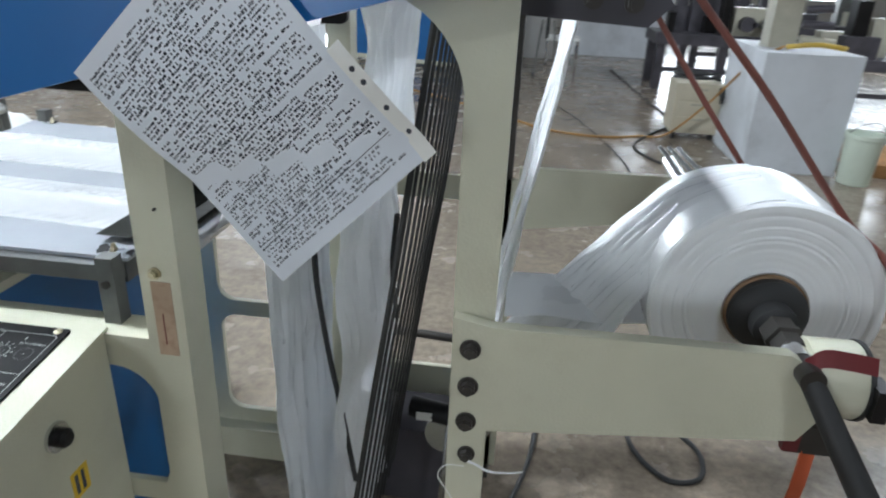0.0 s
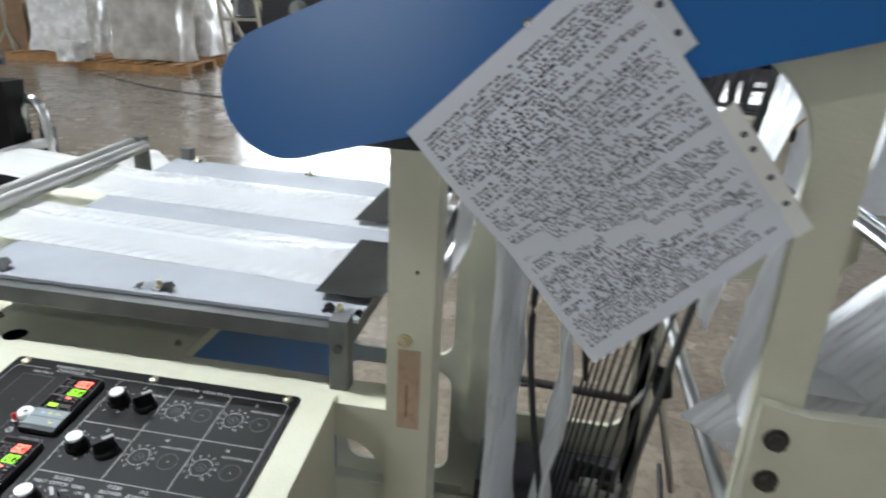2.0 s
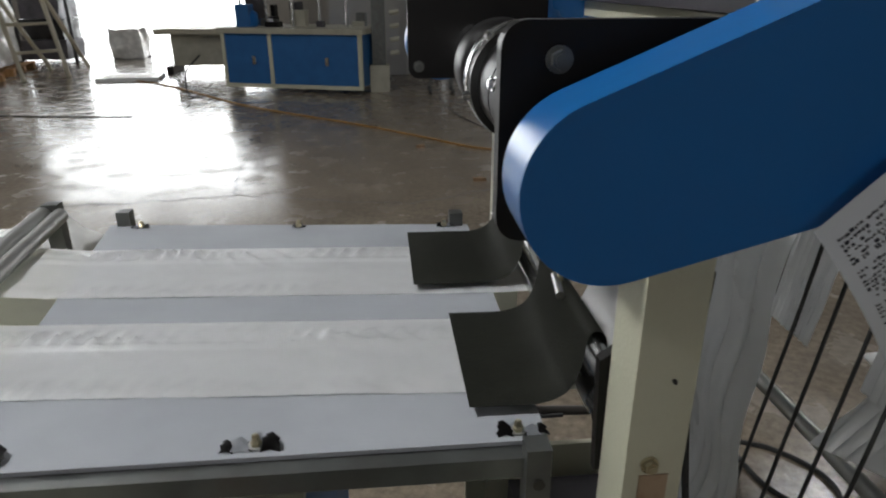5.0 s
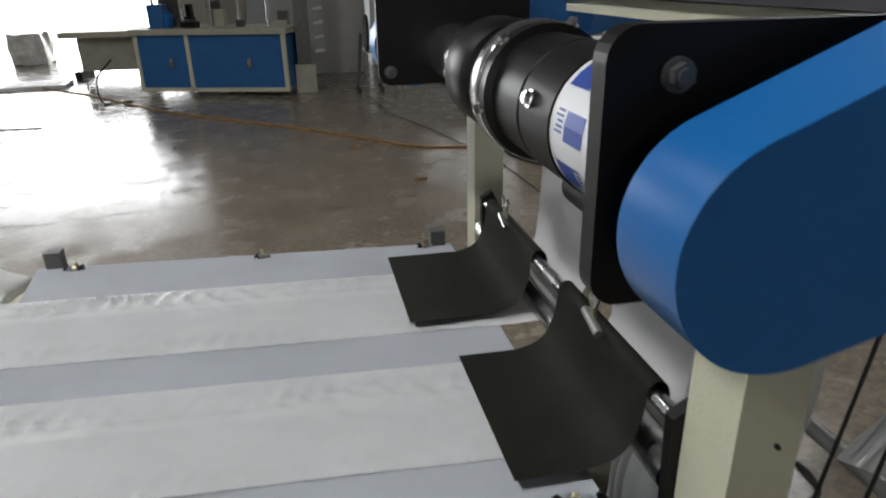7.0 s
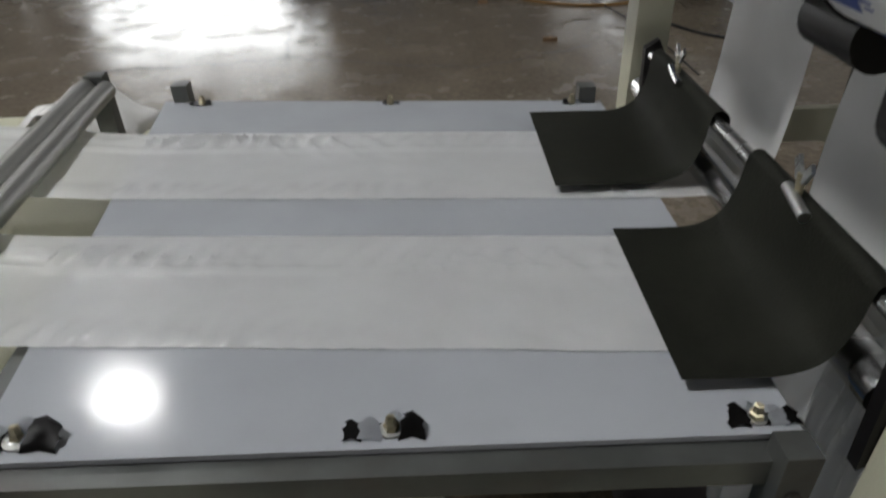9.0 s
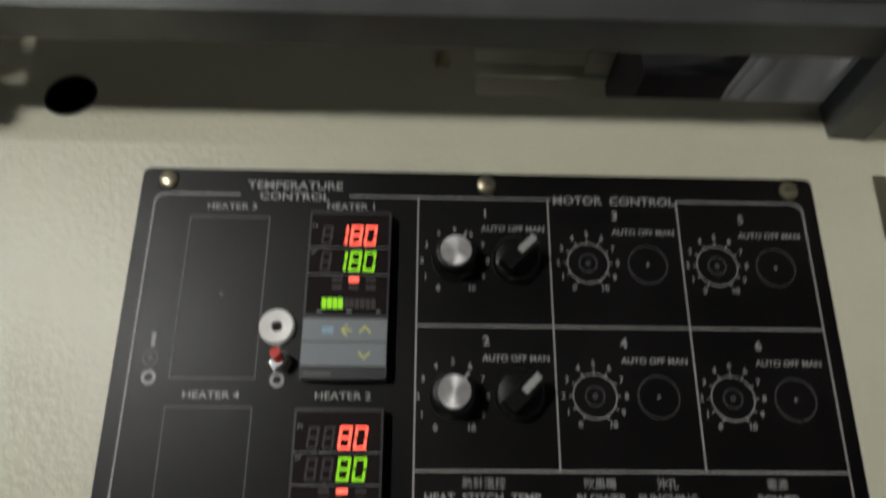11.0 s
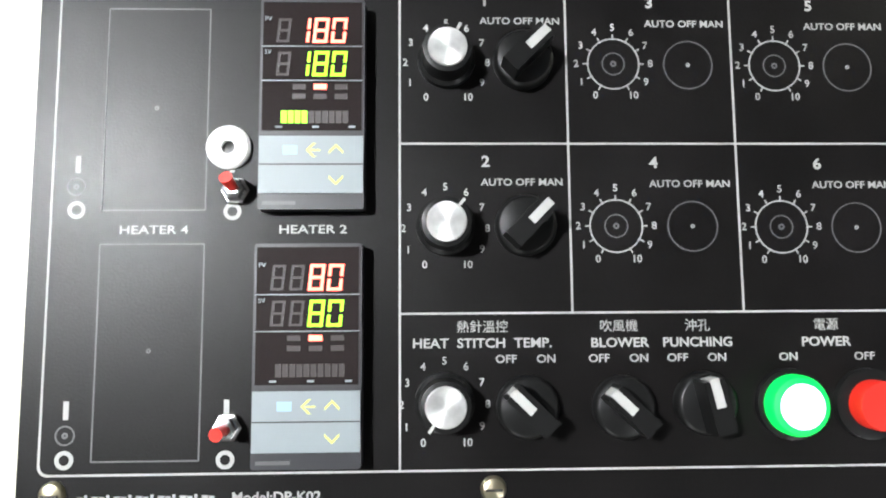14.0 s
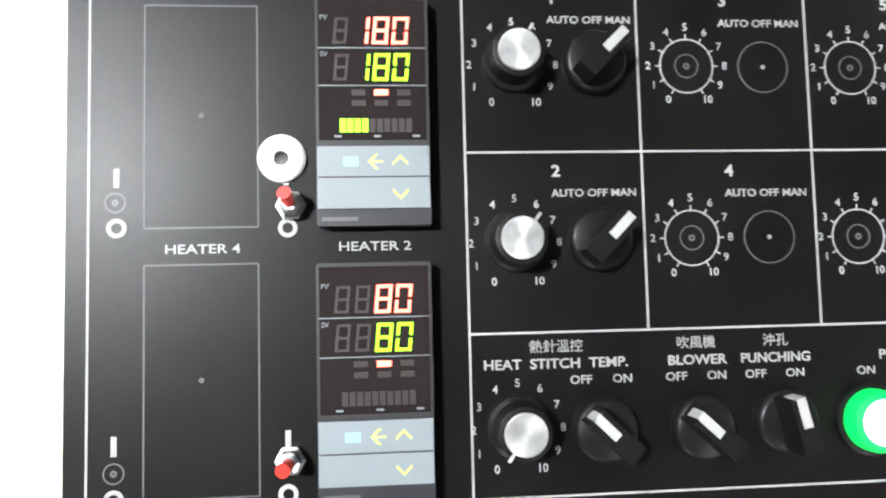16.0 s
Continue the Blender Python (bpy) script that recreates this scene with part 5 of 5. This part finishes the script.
part("arm_rod", rod((0.752, 0.612, 0.69), (0.700, 0.612, 0.60), 0.005), STEEL, strut, smooth=True)
tie = tagged(finish(ribbon(smooth_path([(0.772, 0.07, 0.775), (0.80, 0.06, 0.771), (0.82, 0.055, 0.776), (0.842, 0.055, 0.782)], 5), (0.001, 0.0, 0.0016), 0.0005, 3, 0.002, 60, 2), "film_scrap", SHINYFILM, smooth=True), "twisted white film scrap tied to the post bolt", "plastic film")
wire = tagged(finish(tube([(0.768, 0.06, 0.775), (0.745, 0.055, 0.777), (0.735, 0.06, 0.755), (0.745, 0.06, 0.735), (0.76, 0.07, 0.70)], 0.0008, 6), "thin_wire", WHITEP, smooth=True), "thin pale wire hanging from the post bolt", "wire")


# ---- things standing in the hall ----
def steel_cabinet(x0, y0, w, d, h, turn, doors, label):
    t = base("machine_cabinet", (0, 0, 0), label, "cabinet", "blue machine cabinets", m=pose(x0, y0, 0, 0, 0, turn))
    fr = bmesh.new()
    for x in (0, doors[0], w - 0.05):
        box(x, x + 0.05, 0, 0.05, 0.06, h, fr)
    box(0.05, w - 0.05, 0.0, 0.05, 0.06, 0.11, fr)
    part("frame", fr, CREAM, t)
    part("top", box(-0.03, w + 0.03, -0.03, d, h, h + 0.07), CREAMFAR, t, bevel=0.004)
    part("case", box(0.01, w - 0.01, 0.052, d, 0.10, h - 0.002), BLUEDULL, t)
    for a, b in ((0.052, doors[0] - 0.002), (doors[0] + 0.052, w - 0.052)):
        dr = part("door", box(a, b, 0.012, 0.050, 0.112, h - 0.003), BLUEDULL, t, bevel=0.004)
        hx = a + (b - a) * 0.62
        part("handle", box(hx, hx + 0.05, -0.012, 0.012, h * 0.48, h * 0.62), STEEL, dr, bevel=0.004)
    return t


cab = steel_cabinet(-1.96, 9.15, 1.98, 0.9, 0.76, -18, (0.68,), "blue two-door steel cabinet with a cream frame")
# mechanism on the far cabinet
gear = base("cabinet_machine", (0, 0, 0), "assorted dark and bright machine parts on the blue cabinet", "machine", m=pose(-1.96, 9.15, 0.83, 0, 0, -18))
rg = random.Random(11)
for k in range(16):
    x, y = rg.uniform(0.08, 1.75), rg.uniform(0.1, 0.7)
    w, d, h = rg.uniform(0.05, 0.22), rg.uniform(0.05, 0.2), rg.uniform(0.06, 0.35)
    part("machine_block", box(x, x + w, y, y + d, 0, h), rg.choice((DARKMACH, BARSTEEL, BLUEDULL, BLACKP, CREAMFAR, STEEL)), gear, bevel=0.006)
for k in range(5):
    x = 0.15 + 0.38 * k
    part("column", rod((x, 0.35, 0.0), (x, 0.35, 0.75), 0.018), STEEL, gear, smooth=True)
part("pot", lathe([(0.10, 0.0), (0.12, 0.02), (0.12, 0.16), (0.05, 0.22), (0.0, 0.22)], at=(0.32, 0.25, 0), seg=24), BLUE, gear, smooth=True)
post2 = base("steel_column", (0, 0, 0), "grey steel column with small fittings beside the cabinet", "column")
part("shaft", box(0.06, 0.24, 8.85, 9.0, 0.35, 2.4), BARSTEEL, post2, bevel=0.005)
part("foot", box(0.02, 0.28, 8.80, 9.05, 0.0, 0.35), CREAMFAR, post2, bevel=0.005)
for k in range(4):
    part("fitting", rod((0.3, 8.85, 0.5 + 0.17 * k), (0.42, 8.85, 0.52 + 0.17 * k), 0.03), CREAMFAR, post2)
trolley = base("wheel_stand", (0, 0, 0), "thin steel stand with a spoked black wheel", "stand")
part("rim", lathe([(0.21, -0.015), (0.225, -0.02), (0.235, 0.0), (0.225, 0.02), (0.21, 0.015), (0.21, -0.015)], "x", at=(0.95, 8.7, 0.72), seg=36), BLACKRUB, trolley, smooth=True)
for k in range(6):
    a = math.pi * k / 6
    part("spoke", rod((0.95, 8.7 - 0.21 * math.cos(a), 0.72 - 0.21 * math.sin(a)), (0.95, 8.7 + 0.21 * math.cos(a), 0.72 + 0.21 * math.sin(a)), 0.006, 8), STEEL, trolley)
for dx, dy in ((-0.14, -0.14), (0.16, -0.14), (-0.14, 0.16), (0.16, 0.16)):
    part("leg", rod((0.95 + dx * 0.5, 8.7 + dy * 0.5, 0.72), (0.95 + dx, 8.7 + dy, 0.03), 0.012, 10), BARSTEEL, trolley)
    part("caster", rod((0.93 + dx, 8.7 + dy, 0.03), (0.97 + dx, 8.7 + dy, 0.03), 0.03, 14), BLACKRUB, trolley)
far_block = tagged(finish(box(1.3, 3.0, 11.4, 12.2, 0, 1.5), "low_wall", BLOCKM, bevel=0.01), "stained beige masonry pier", "wall", kind="structure")
tagged(finish(box(-0.6, 1.1, 10.6, 11.0, 0, 1.6), "partition", WALLM, bevel=0.01), "pale plaster partition behind the machines", "wall", kind="structure")


def pallet(x, y, turn, w=1.3, d=1.1):
    t = base("pallet", (0, 0, 0), "rough brown wooden pallet on the floor", "pallet", "pallets", m=pose(x, y, 0, 0, 0, turn))
    for k in range(3):
        part("bearer", box(0, w, k * (d - 0.1) / 2, k * (d - 0.1) / 2 + 0.1, 0.0, 0.10), WOOD, t)
    for k in range(7):
        xx = k * (w - 0.12) / 6
        part("slat", box(xx, xx + 0.12, -0.005, d + 0.005, 0.10, 0.122), WOOD, t)
    return t


pallet(-7.15, 9.1, 8, 1.8, 1.2)
pallet(-8.9, 9.6, 8, 1.5, 1.1)
pallet(-7.4, 10.7, 10, 1.8, 1.2)


def bumpy(x0, x1, y0, y1, z0, z1, amp, f, n=14):
    """A load wrapped in film: a box with bulging, uneven faces."""
    bm = box(x0, x1, y0, y1, z0, z1)
    bmesh.ops.subdivide_edges(bm, edges=bm.edges[:], cuts=n, use_grid_fill=True)
    for v in bm.verts:
        v.co += noise.noise_vector(v.co * f) * amp
        v.co.z = max(v.co.z, z0)
    return bm


for nm, dims, mt, lb in (("wrapped_load", (-6.95, -5.75, 9.75, 10.3, 0.123, 1.35), WRAP, "load of goods in stretch film on a pallet"), ("wrapped_load", (-8.8, -7.6, 10.1, 10.7, 0.123, 1.3), WRAPW, "load under crumpled clear film"),
                         ("wrapped_load", (-7.2, -5.9, 10.95, 11.9, 0.123, 1.2), WRAPW, "load under crumpled clear film")):
    ob = finish(bumpy(*dims, 0.06, 3.1), nm, mt, smooth=True)
    tagged(ob, lb, "goods", "wrapped pallet loads")
tagged(finish(bumpy(-7.35, -7.05, 8.95, 9.4, 0.123, 0.42, 0.07, 7, 8), "crumpled_film", WRAPW, smooth=True), "crumpled clear film bundle on the pallet edge", "plastic film")
for k in range(3):
    tagged(finish(box(-10.6 + 0.9 * k, -9.8 + 0.9 * k, 11.2, 12.0, 0, 1.1 - 0.2 * (k % 2)), "carton", CARD, bevel=0.01), "brown cardboard carton on the floor", "box", "cartons")
ladder = base("step_frame", (0, 0, 0), "white painted wooden A-frame leaning by the pallet", "ladder")
for a, b in (((-5.2, 10.4, 0), (-5.55, 10.75, 1.25)), ((-5.5, 12.0, 0), (-5.6, 10.9, 1.25)), ((-4.75, 10.9, 0), (-5.05, 11.15, 1.25)), ((-4.95, 12.2, 0), (-5.1, 11.3, 1.25))):
    part("leg", rod(a, b, 0.035, 6), BEIGEP, ladder)
for z in (0.4, 0.8, 1.2):
    part("rung", rod((-5.2 - 0.28 * z, 10.4 + 0.28 * z, z), (-4.75 - 0.24 * z, 10.9 + 0.2 * z, z), 0.025, 8), BEIGEP, ladder)
tripod = base("tripod_stand", (0, 0, 0), "pale tripod stand on the floor", "stand")
for k in range(3):
    a = radians(90 + 120 * k)
    part("leg", rod((-9.6 + 0.28 * math.cos(a), 10.5 + 0.28 * math.sin(a), 0), (-9.6, 10.5, 0.45), 0.02, 8), CREAMFAR, tripod)
part("pole", rod((-9.6, 10.5, 0.4), (-9.6, 10.5, 1.3), 0.025, 10), CREAMFAR, tripod)
rack = base("dark_rack", (0, 0, 0), "dark loaded rack near the bright door", "rack")
for k in range(4):
    part("shelf_load", bumpy(-6.4 + 0.05 * k, -5.6, 13.0, 13.8, 0.05 + 0.36 * k, 0.40 + 0.36 * k, 0.03, 5, 6), BLACKP if k % 2 else DARKMACH, rack)
for dx in (-6.47, -5.5):
    part("upright", box(dx, dx + 0.06, 13.0, 13.06, 0, 1.6), BLACKP, rack)
mat = base("floor_frame", (0, 0, 0), "flat white-edged board lying on the floor", "board", m=pose(-4.1, 10.2, 0, 0, 0, 6))
part("board", box(0, 0.9, 0, 0.6, 0, 0.05), WHITEP, mat, bevel=0.01)
part("inset", box(0.1, 0.8, 0.08, 0.5, 0.05, 0.056), CREAMFAR, mat)
bag = tagged(finish(bumpy(-5.05, -4.45, 13.6, 14.1, 0.0, 0.55, 0.06, 4, 8), "waste_sack", WRAPW, smooth=True), "pale tied waste sack by the cabinet", "sack")
table2 = base("pale_bench", (0, 0, 0), "pale bench with dark feet beside the blue cabinet", "bench")
part("top", box(-3.4, -2.1, 11.0, 11.9, 0.62, 0.7), BEIGEP, table2, bevel=0.01)
part("panel", box(-3.2, -2.1, 11.2, 11.25, 0.12, 0.62), CREAMFAR, table2)
for dx in (-3.3, -2.3):
    part("foot", box(dx, dx + 0.1, 11.1, 11.8, 0.0, 0.12), BLACKP, table2)

# right-hand side of the hall
blockt = tagged(finish(bumpy(2.45, 3.12, 4.55, 5.5, 0, 0.87, 0.006, 5, 10), "stone_block", BLOCKM), "whitewashed concrete block with stained sides", "block")
pail = base("pail", (3.2, 4.42, 0), "pale green plastic pail with a rim and handle", "bucket")
part("body", lathe([(0.105, 0.0), (0.108, 0.005), (0.125, 0.33), (0.134, 0.335), (0.134, 0.365), (0.126, 0.37), (0.12, 0.36), (0.105, 0.02), (0.0, 0.02)], seg=32), PAILM, pail, smooth=True)
part("handle", tube([(-0.13, 0, 0.34), (-0.09, -0.06, 0.42), (0, -0.09, 0.46), (0.09, -0.06, 0.42), (0.13, 0, 0.34)], 0.004, 6), DARKSTEEL, pail)
cart = base("rolling_cart", (2.06, 5.45, 0), "beige plastic rolling drawer cart with dark things on top", "cart")
part("body", box(0, 0.40, 0, 0.36, 0.06, 0.49), BEIGEP, cart, bevel=0.012)
for k in range(3):
    dr = part("drawer", box(0.03, 0.37, -0.008, -0.0005, 0.09 + 0.13 * k, 0.205 + 0.13 * k), BEIGEP, cart, bevel=0.003)
    part("grip", box(0.14, 0.26, -0.016, -0.008, 0.175 + 0.13 * k, 0.19 + 0.13 * k), CREAMFAR, dr)
for dx, dy in ((0.04, 0.04), (0.36, 0.04), (0.04, 0.32), (0.36, 0.32)):
    part("caster", rod((dx - 0.015, dy, 0.03), (dx + 0.015, dy, 0.03), 0.03, 14), BLACKRUB, cart)
part("side_drum", rod((0.36, -0.02, 0.40), (0.46, -0.03, 0.42), 0.07, 18), BLACKRUB, cart, "dark round drum hung on the cart", smooth=True)
tagged(finish(tube([(2.0 + 0.2 * math.cos(a * 0.7) + 0.25, 5.62 + 0.14 * math.sin(a * 0.7), 0.505 + 0.004 * a) for a in range(18)], 0.012, 6), "cable_coil", BLACKRUB), "coil of black cable on the cart", "cable")


def heavy_machine(x, y, w, d, h, seedv, label):
    """A far machine: legs, bed, boxes, wheels and rails on it."""
    t = base("hall_machine", (x, y, 0), label, "machine", "machines at the back of the hall")
    r = random.Random(seedv)
    for dx, dy in ((0, 0), (w - 0.1, 0), (0, d - 0.1), (w - 0.1, d - 0.1), (w / 2, 0)):
        part("leg", box(dx, dx + 0.1, dy, dy + 0.1, 0, h * 0.5), DARKMACH, t)
    part("bed", box(-0.03, w + 0.03, -0.03, d + 0.03, h * 0.5, h * 0.62), DARKMACH, t, bevel=0.01)
    part("rail", box(0, w, 0.02, 0.07, h * 0.2, h * 0.25), DARKMACH, t)
    for k in range(9):
        a, b = r.uniform(0, w - 0.25), r.uniform(0, d - 0.2)
        ww, hh = r.uniform(0.08, 0.4), r.uniform(0.1, 0.6)
        part("machine_block", box(a, a + ww, b, b + 0.2, h * 0.62, h * 0.62 + hh), r.choice((DARKMACH, DARKMACH, BARSTEEL, BLACKP, CREAMFAR)), t, bevel=0.01)
    for k in range(4):
        a = r.uniform(0.1, w - 0.1)
        part("shaft", rod((a, -0.05, h * 0.75), (a, d, h * 0.75), r.uniform(0.03, 0.09), 18), r.choice((BARSTEEL, DARKMACH)), t, smooth=True)
    return t


heavy_machine(3.9, 7.2, 2.6, 0.9, 0.95, 3, "long dark iron machine bench in the hall")
heavy_machine(2.3, 8.2, 1.5, 0.8, 1.1, 8, "dark machine with blocks and shafts")
heavy_machine(3.1, 10.0, 2.4, 0.9, 1.2, 21, "dark machine with blocks and shafts")
heavy_machine(-10.5, 7.0, 1.6, 1.0, 1.1, 5, "dark machine beside the cartons")
for x, y in ((3.75, 4.75), (4.15, 4.9)):
    tagged(finish(box(x, x + 0.36, y, y + 0.3, 0.10, 0.36), "carton", CARD, bevel=0.006), "brown cardboard carton on a low board", "box", "cartons")
tagged(finish(box(3.35, 4.8, 4.6, 5.3, 0, 0.10), "low_board", WOOD, bevel=0.006), "low brown wooden board on the floor", "board")
pipe = base("pipe_post", (0, 0, 0), "old yellowed machine head standing on the block", "machine part")
part("column", box(2.55, 2.75, 4.9, 5.1, 0.868, 1.6), CREAMFAR, pipe, bevel=0.02)
for k in range(5):
    part("fitting", rod((2.75, 4.85, 0.95 + 0.1 * k), (2.98 - 0.03 * k, 4.8, 0.93 + 0.12 * k), 0.03, 12), rg.choice((CREAMFAR, DARKMACH, WOOD)), pipe)
tagged(finish(tube([(2.62, 4.7, 0.90), (2.8, 4.62, 0.93), (2.98, 4.62, 0.915), (3.05, 4.8, 0.90)], 0.018, 8), "air_hose", YELLOWHOSE), "yellow air hose over the block", "hose")
chair = base("tube_stand", (0, 0, 0), "thin tubular steel stand with white seat", "stand")
part("seat", box(0.95, 1.4, 8.9, 9.35, 0.45, 0.49), WHITEP, chair, bevel=0.01)
for dx, dy in ((0.97, 8.92), (1.38, 8.92), (0.97, 9.33), (1.38, 9.33)):
    part("leg", rod((dx, dy, 0), (dx, dy, 0.45), 0.014, 10), STEEL, chair)

# hoses and cables on the floor
for nm, pts, r, m, lb in (
        ("air_hose", [(-4.3, 10.9, 0.01), (-2.98, 9.78, 0.01), (-1.5, 7.9, 0.01), (-0.16, 6.64, 0.01), (0.5, 5.95, 0.01), (0.95, 5.45, 0.01), (1.3, 5.3, 0.01), (1.54, 5.30, 0.01), (1.8, 5.42, 0.01), (2.02, 5.38, 0.05), (2.3, 5.3, 0.35), (2.5, 5.0, 0.75), (2.6, 4.7, 0.9)], 0.010, ORANGEHOSE, "yellow-orange air hose lying across the floor"),
        ("cable", [(1.94, 9.7, 0.008), (2.1, 7.6, 0.008), (2.2, 6.2, 0.008), (1.95, 5.6, 0.008), (1.75, 5.2, 0.008), (1.72, 4.86, 0.008), (1.92, 4.42, 0.008), (2.2, 4.2, 0.008)], 0.010, BLACKRUB, "black cable lying on the floor"),
        ("cable", [(0.9, 8.4, 0.01), (1.0, 7.0, 0.01), (1.3, 5.9, 0.01), (1.55, 4.6, 0.01), (1.6, 3.6, 0.01)], 0.005, BLACKRUB, "black cable lying on the floor"),
        ("cable", [(1.205, 1.28, 0.008), (1.22, 1.10, 0.008), (1.30, 0.98, 0.008), (1.40, 1.0, 0.008), (1.42, 1.12, 0.008), (1.34, 1.24, 0.008), (1.25, 1.29, 0.008)], 0.008, BLACKRUB, "loop of black cable on the floor"),
        ("cable", [(0.93, 1.25, 0.008), (0.90, 0.98, 0.008), (0.82, 0.70, 0.008)], 0.007, BLACKRUB, "black cable on the floor behind the post"),
        ("cable", [(-2.2, 8.9, 0.5), (-2.35, 8.7, 0.3), (-2.3, 8.6, 0.02), (-2.0, 8.7, 0.01)], 0.012, BLACKRUB, "black cable hanging by the cabinet"),
        ("cable", [(-6.5, 8.7, 0.006), (-5.0, 7.8, 0.006), (-3.6, 7.4, 0.006), (-2.6, 7.3, 0.006)], 0.006, BLACKRUB, "thin dark cable on the floor")):
    tagged(finish(tube(pts, r, 8), nm, m, smooth=True), lb, "hose" if nm == "air_hose" else "cable", "hoses and cables on the floor")


# floor cracks: shallow dark grooves, as thin jagged slabs
def crack(points, w, seedv):
    r = random.Random(seedv)
    pts = []
    for a, b in zip(points, points[1:]):
        for i in range(10):
            t = i / 10
            pts.append((a[0] + (b[0] - a[0]) * t + r.uniform(-1, 1) * 0.02, a[1] + (b[1] - a[1]) * t + r.uniform(-1, 1) * 0.02))
    lft = [(x, y + w * r.uniform(0.2, 1)) for x, y in pts]
    rgt = [(x + w * 0.3, y - w * r.uniform(0.2, 1)) for x, y in pts]
    bm = bmesh.new()
    for i in range(len(pts) - 1):
        bm.faces.new([bm.verts.new((p[0], p[1], 0.0012)) for p in (lft[i], lft[i + 1], rgt[i + 1], rgt[i])])
    tagged(finish(bm, "floor_crack", DARKMACH), "jagged dark crack in the concrete floor", "crack", kind="structure")


crack([(-1.15, 5.9), (-1.0, 5.2), (-0.98, 4.6), (-0.90, 4.2)], 0.012, 1)
crack([(-2.4, 4.05), (-1.6, 4.1), (-0.90, 4.2), (-0.2, 4.0), (0.3, 3.9), (1.2, 4.3)], 0.010, 2)
crack([(-5.2, 6.9), (-3.8, 6.6), (-2.6, 6.7)], 0.012, 3)
for x, y, s in ((0.44, 5.5, 0.05), (0.81, 4.38, 0.06), (-5.2, 8.9, 0.08)):
    bm = bumpy(x, x + s * 1.6, y, y + s * 0.6, 0, 0.025, 0.012, 30, 3)
    tagged(finish(bm, "litter_scrap", CARD), "small brown scrap on the floor", "litter", "litter on the floor")
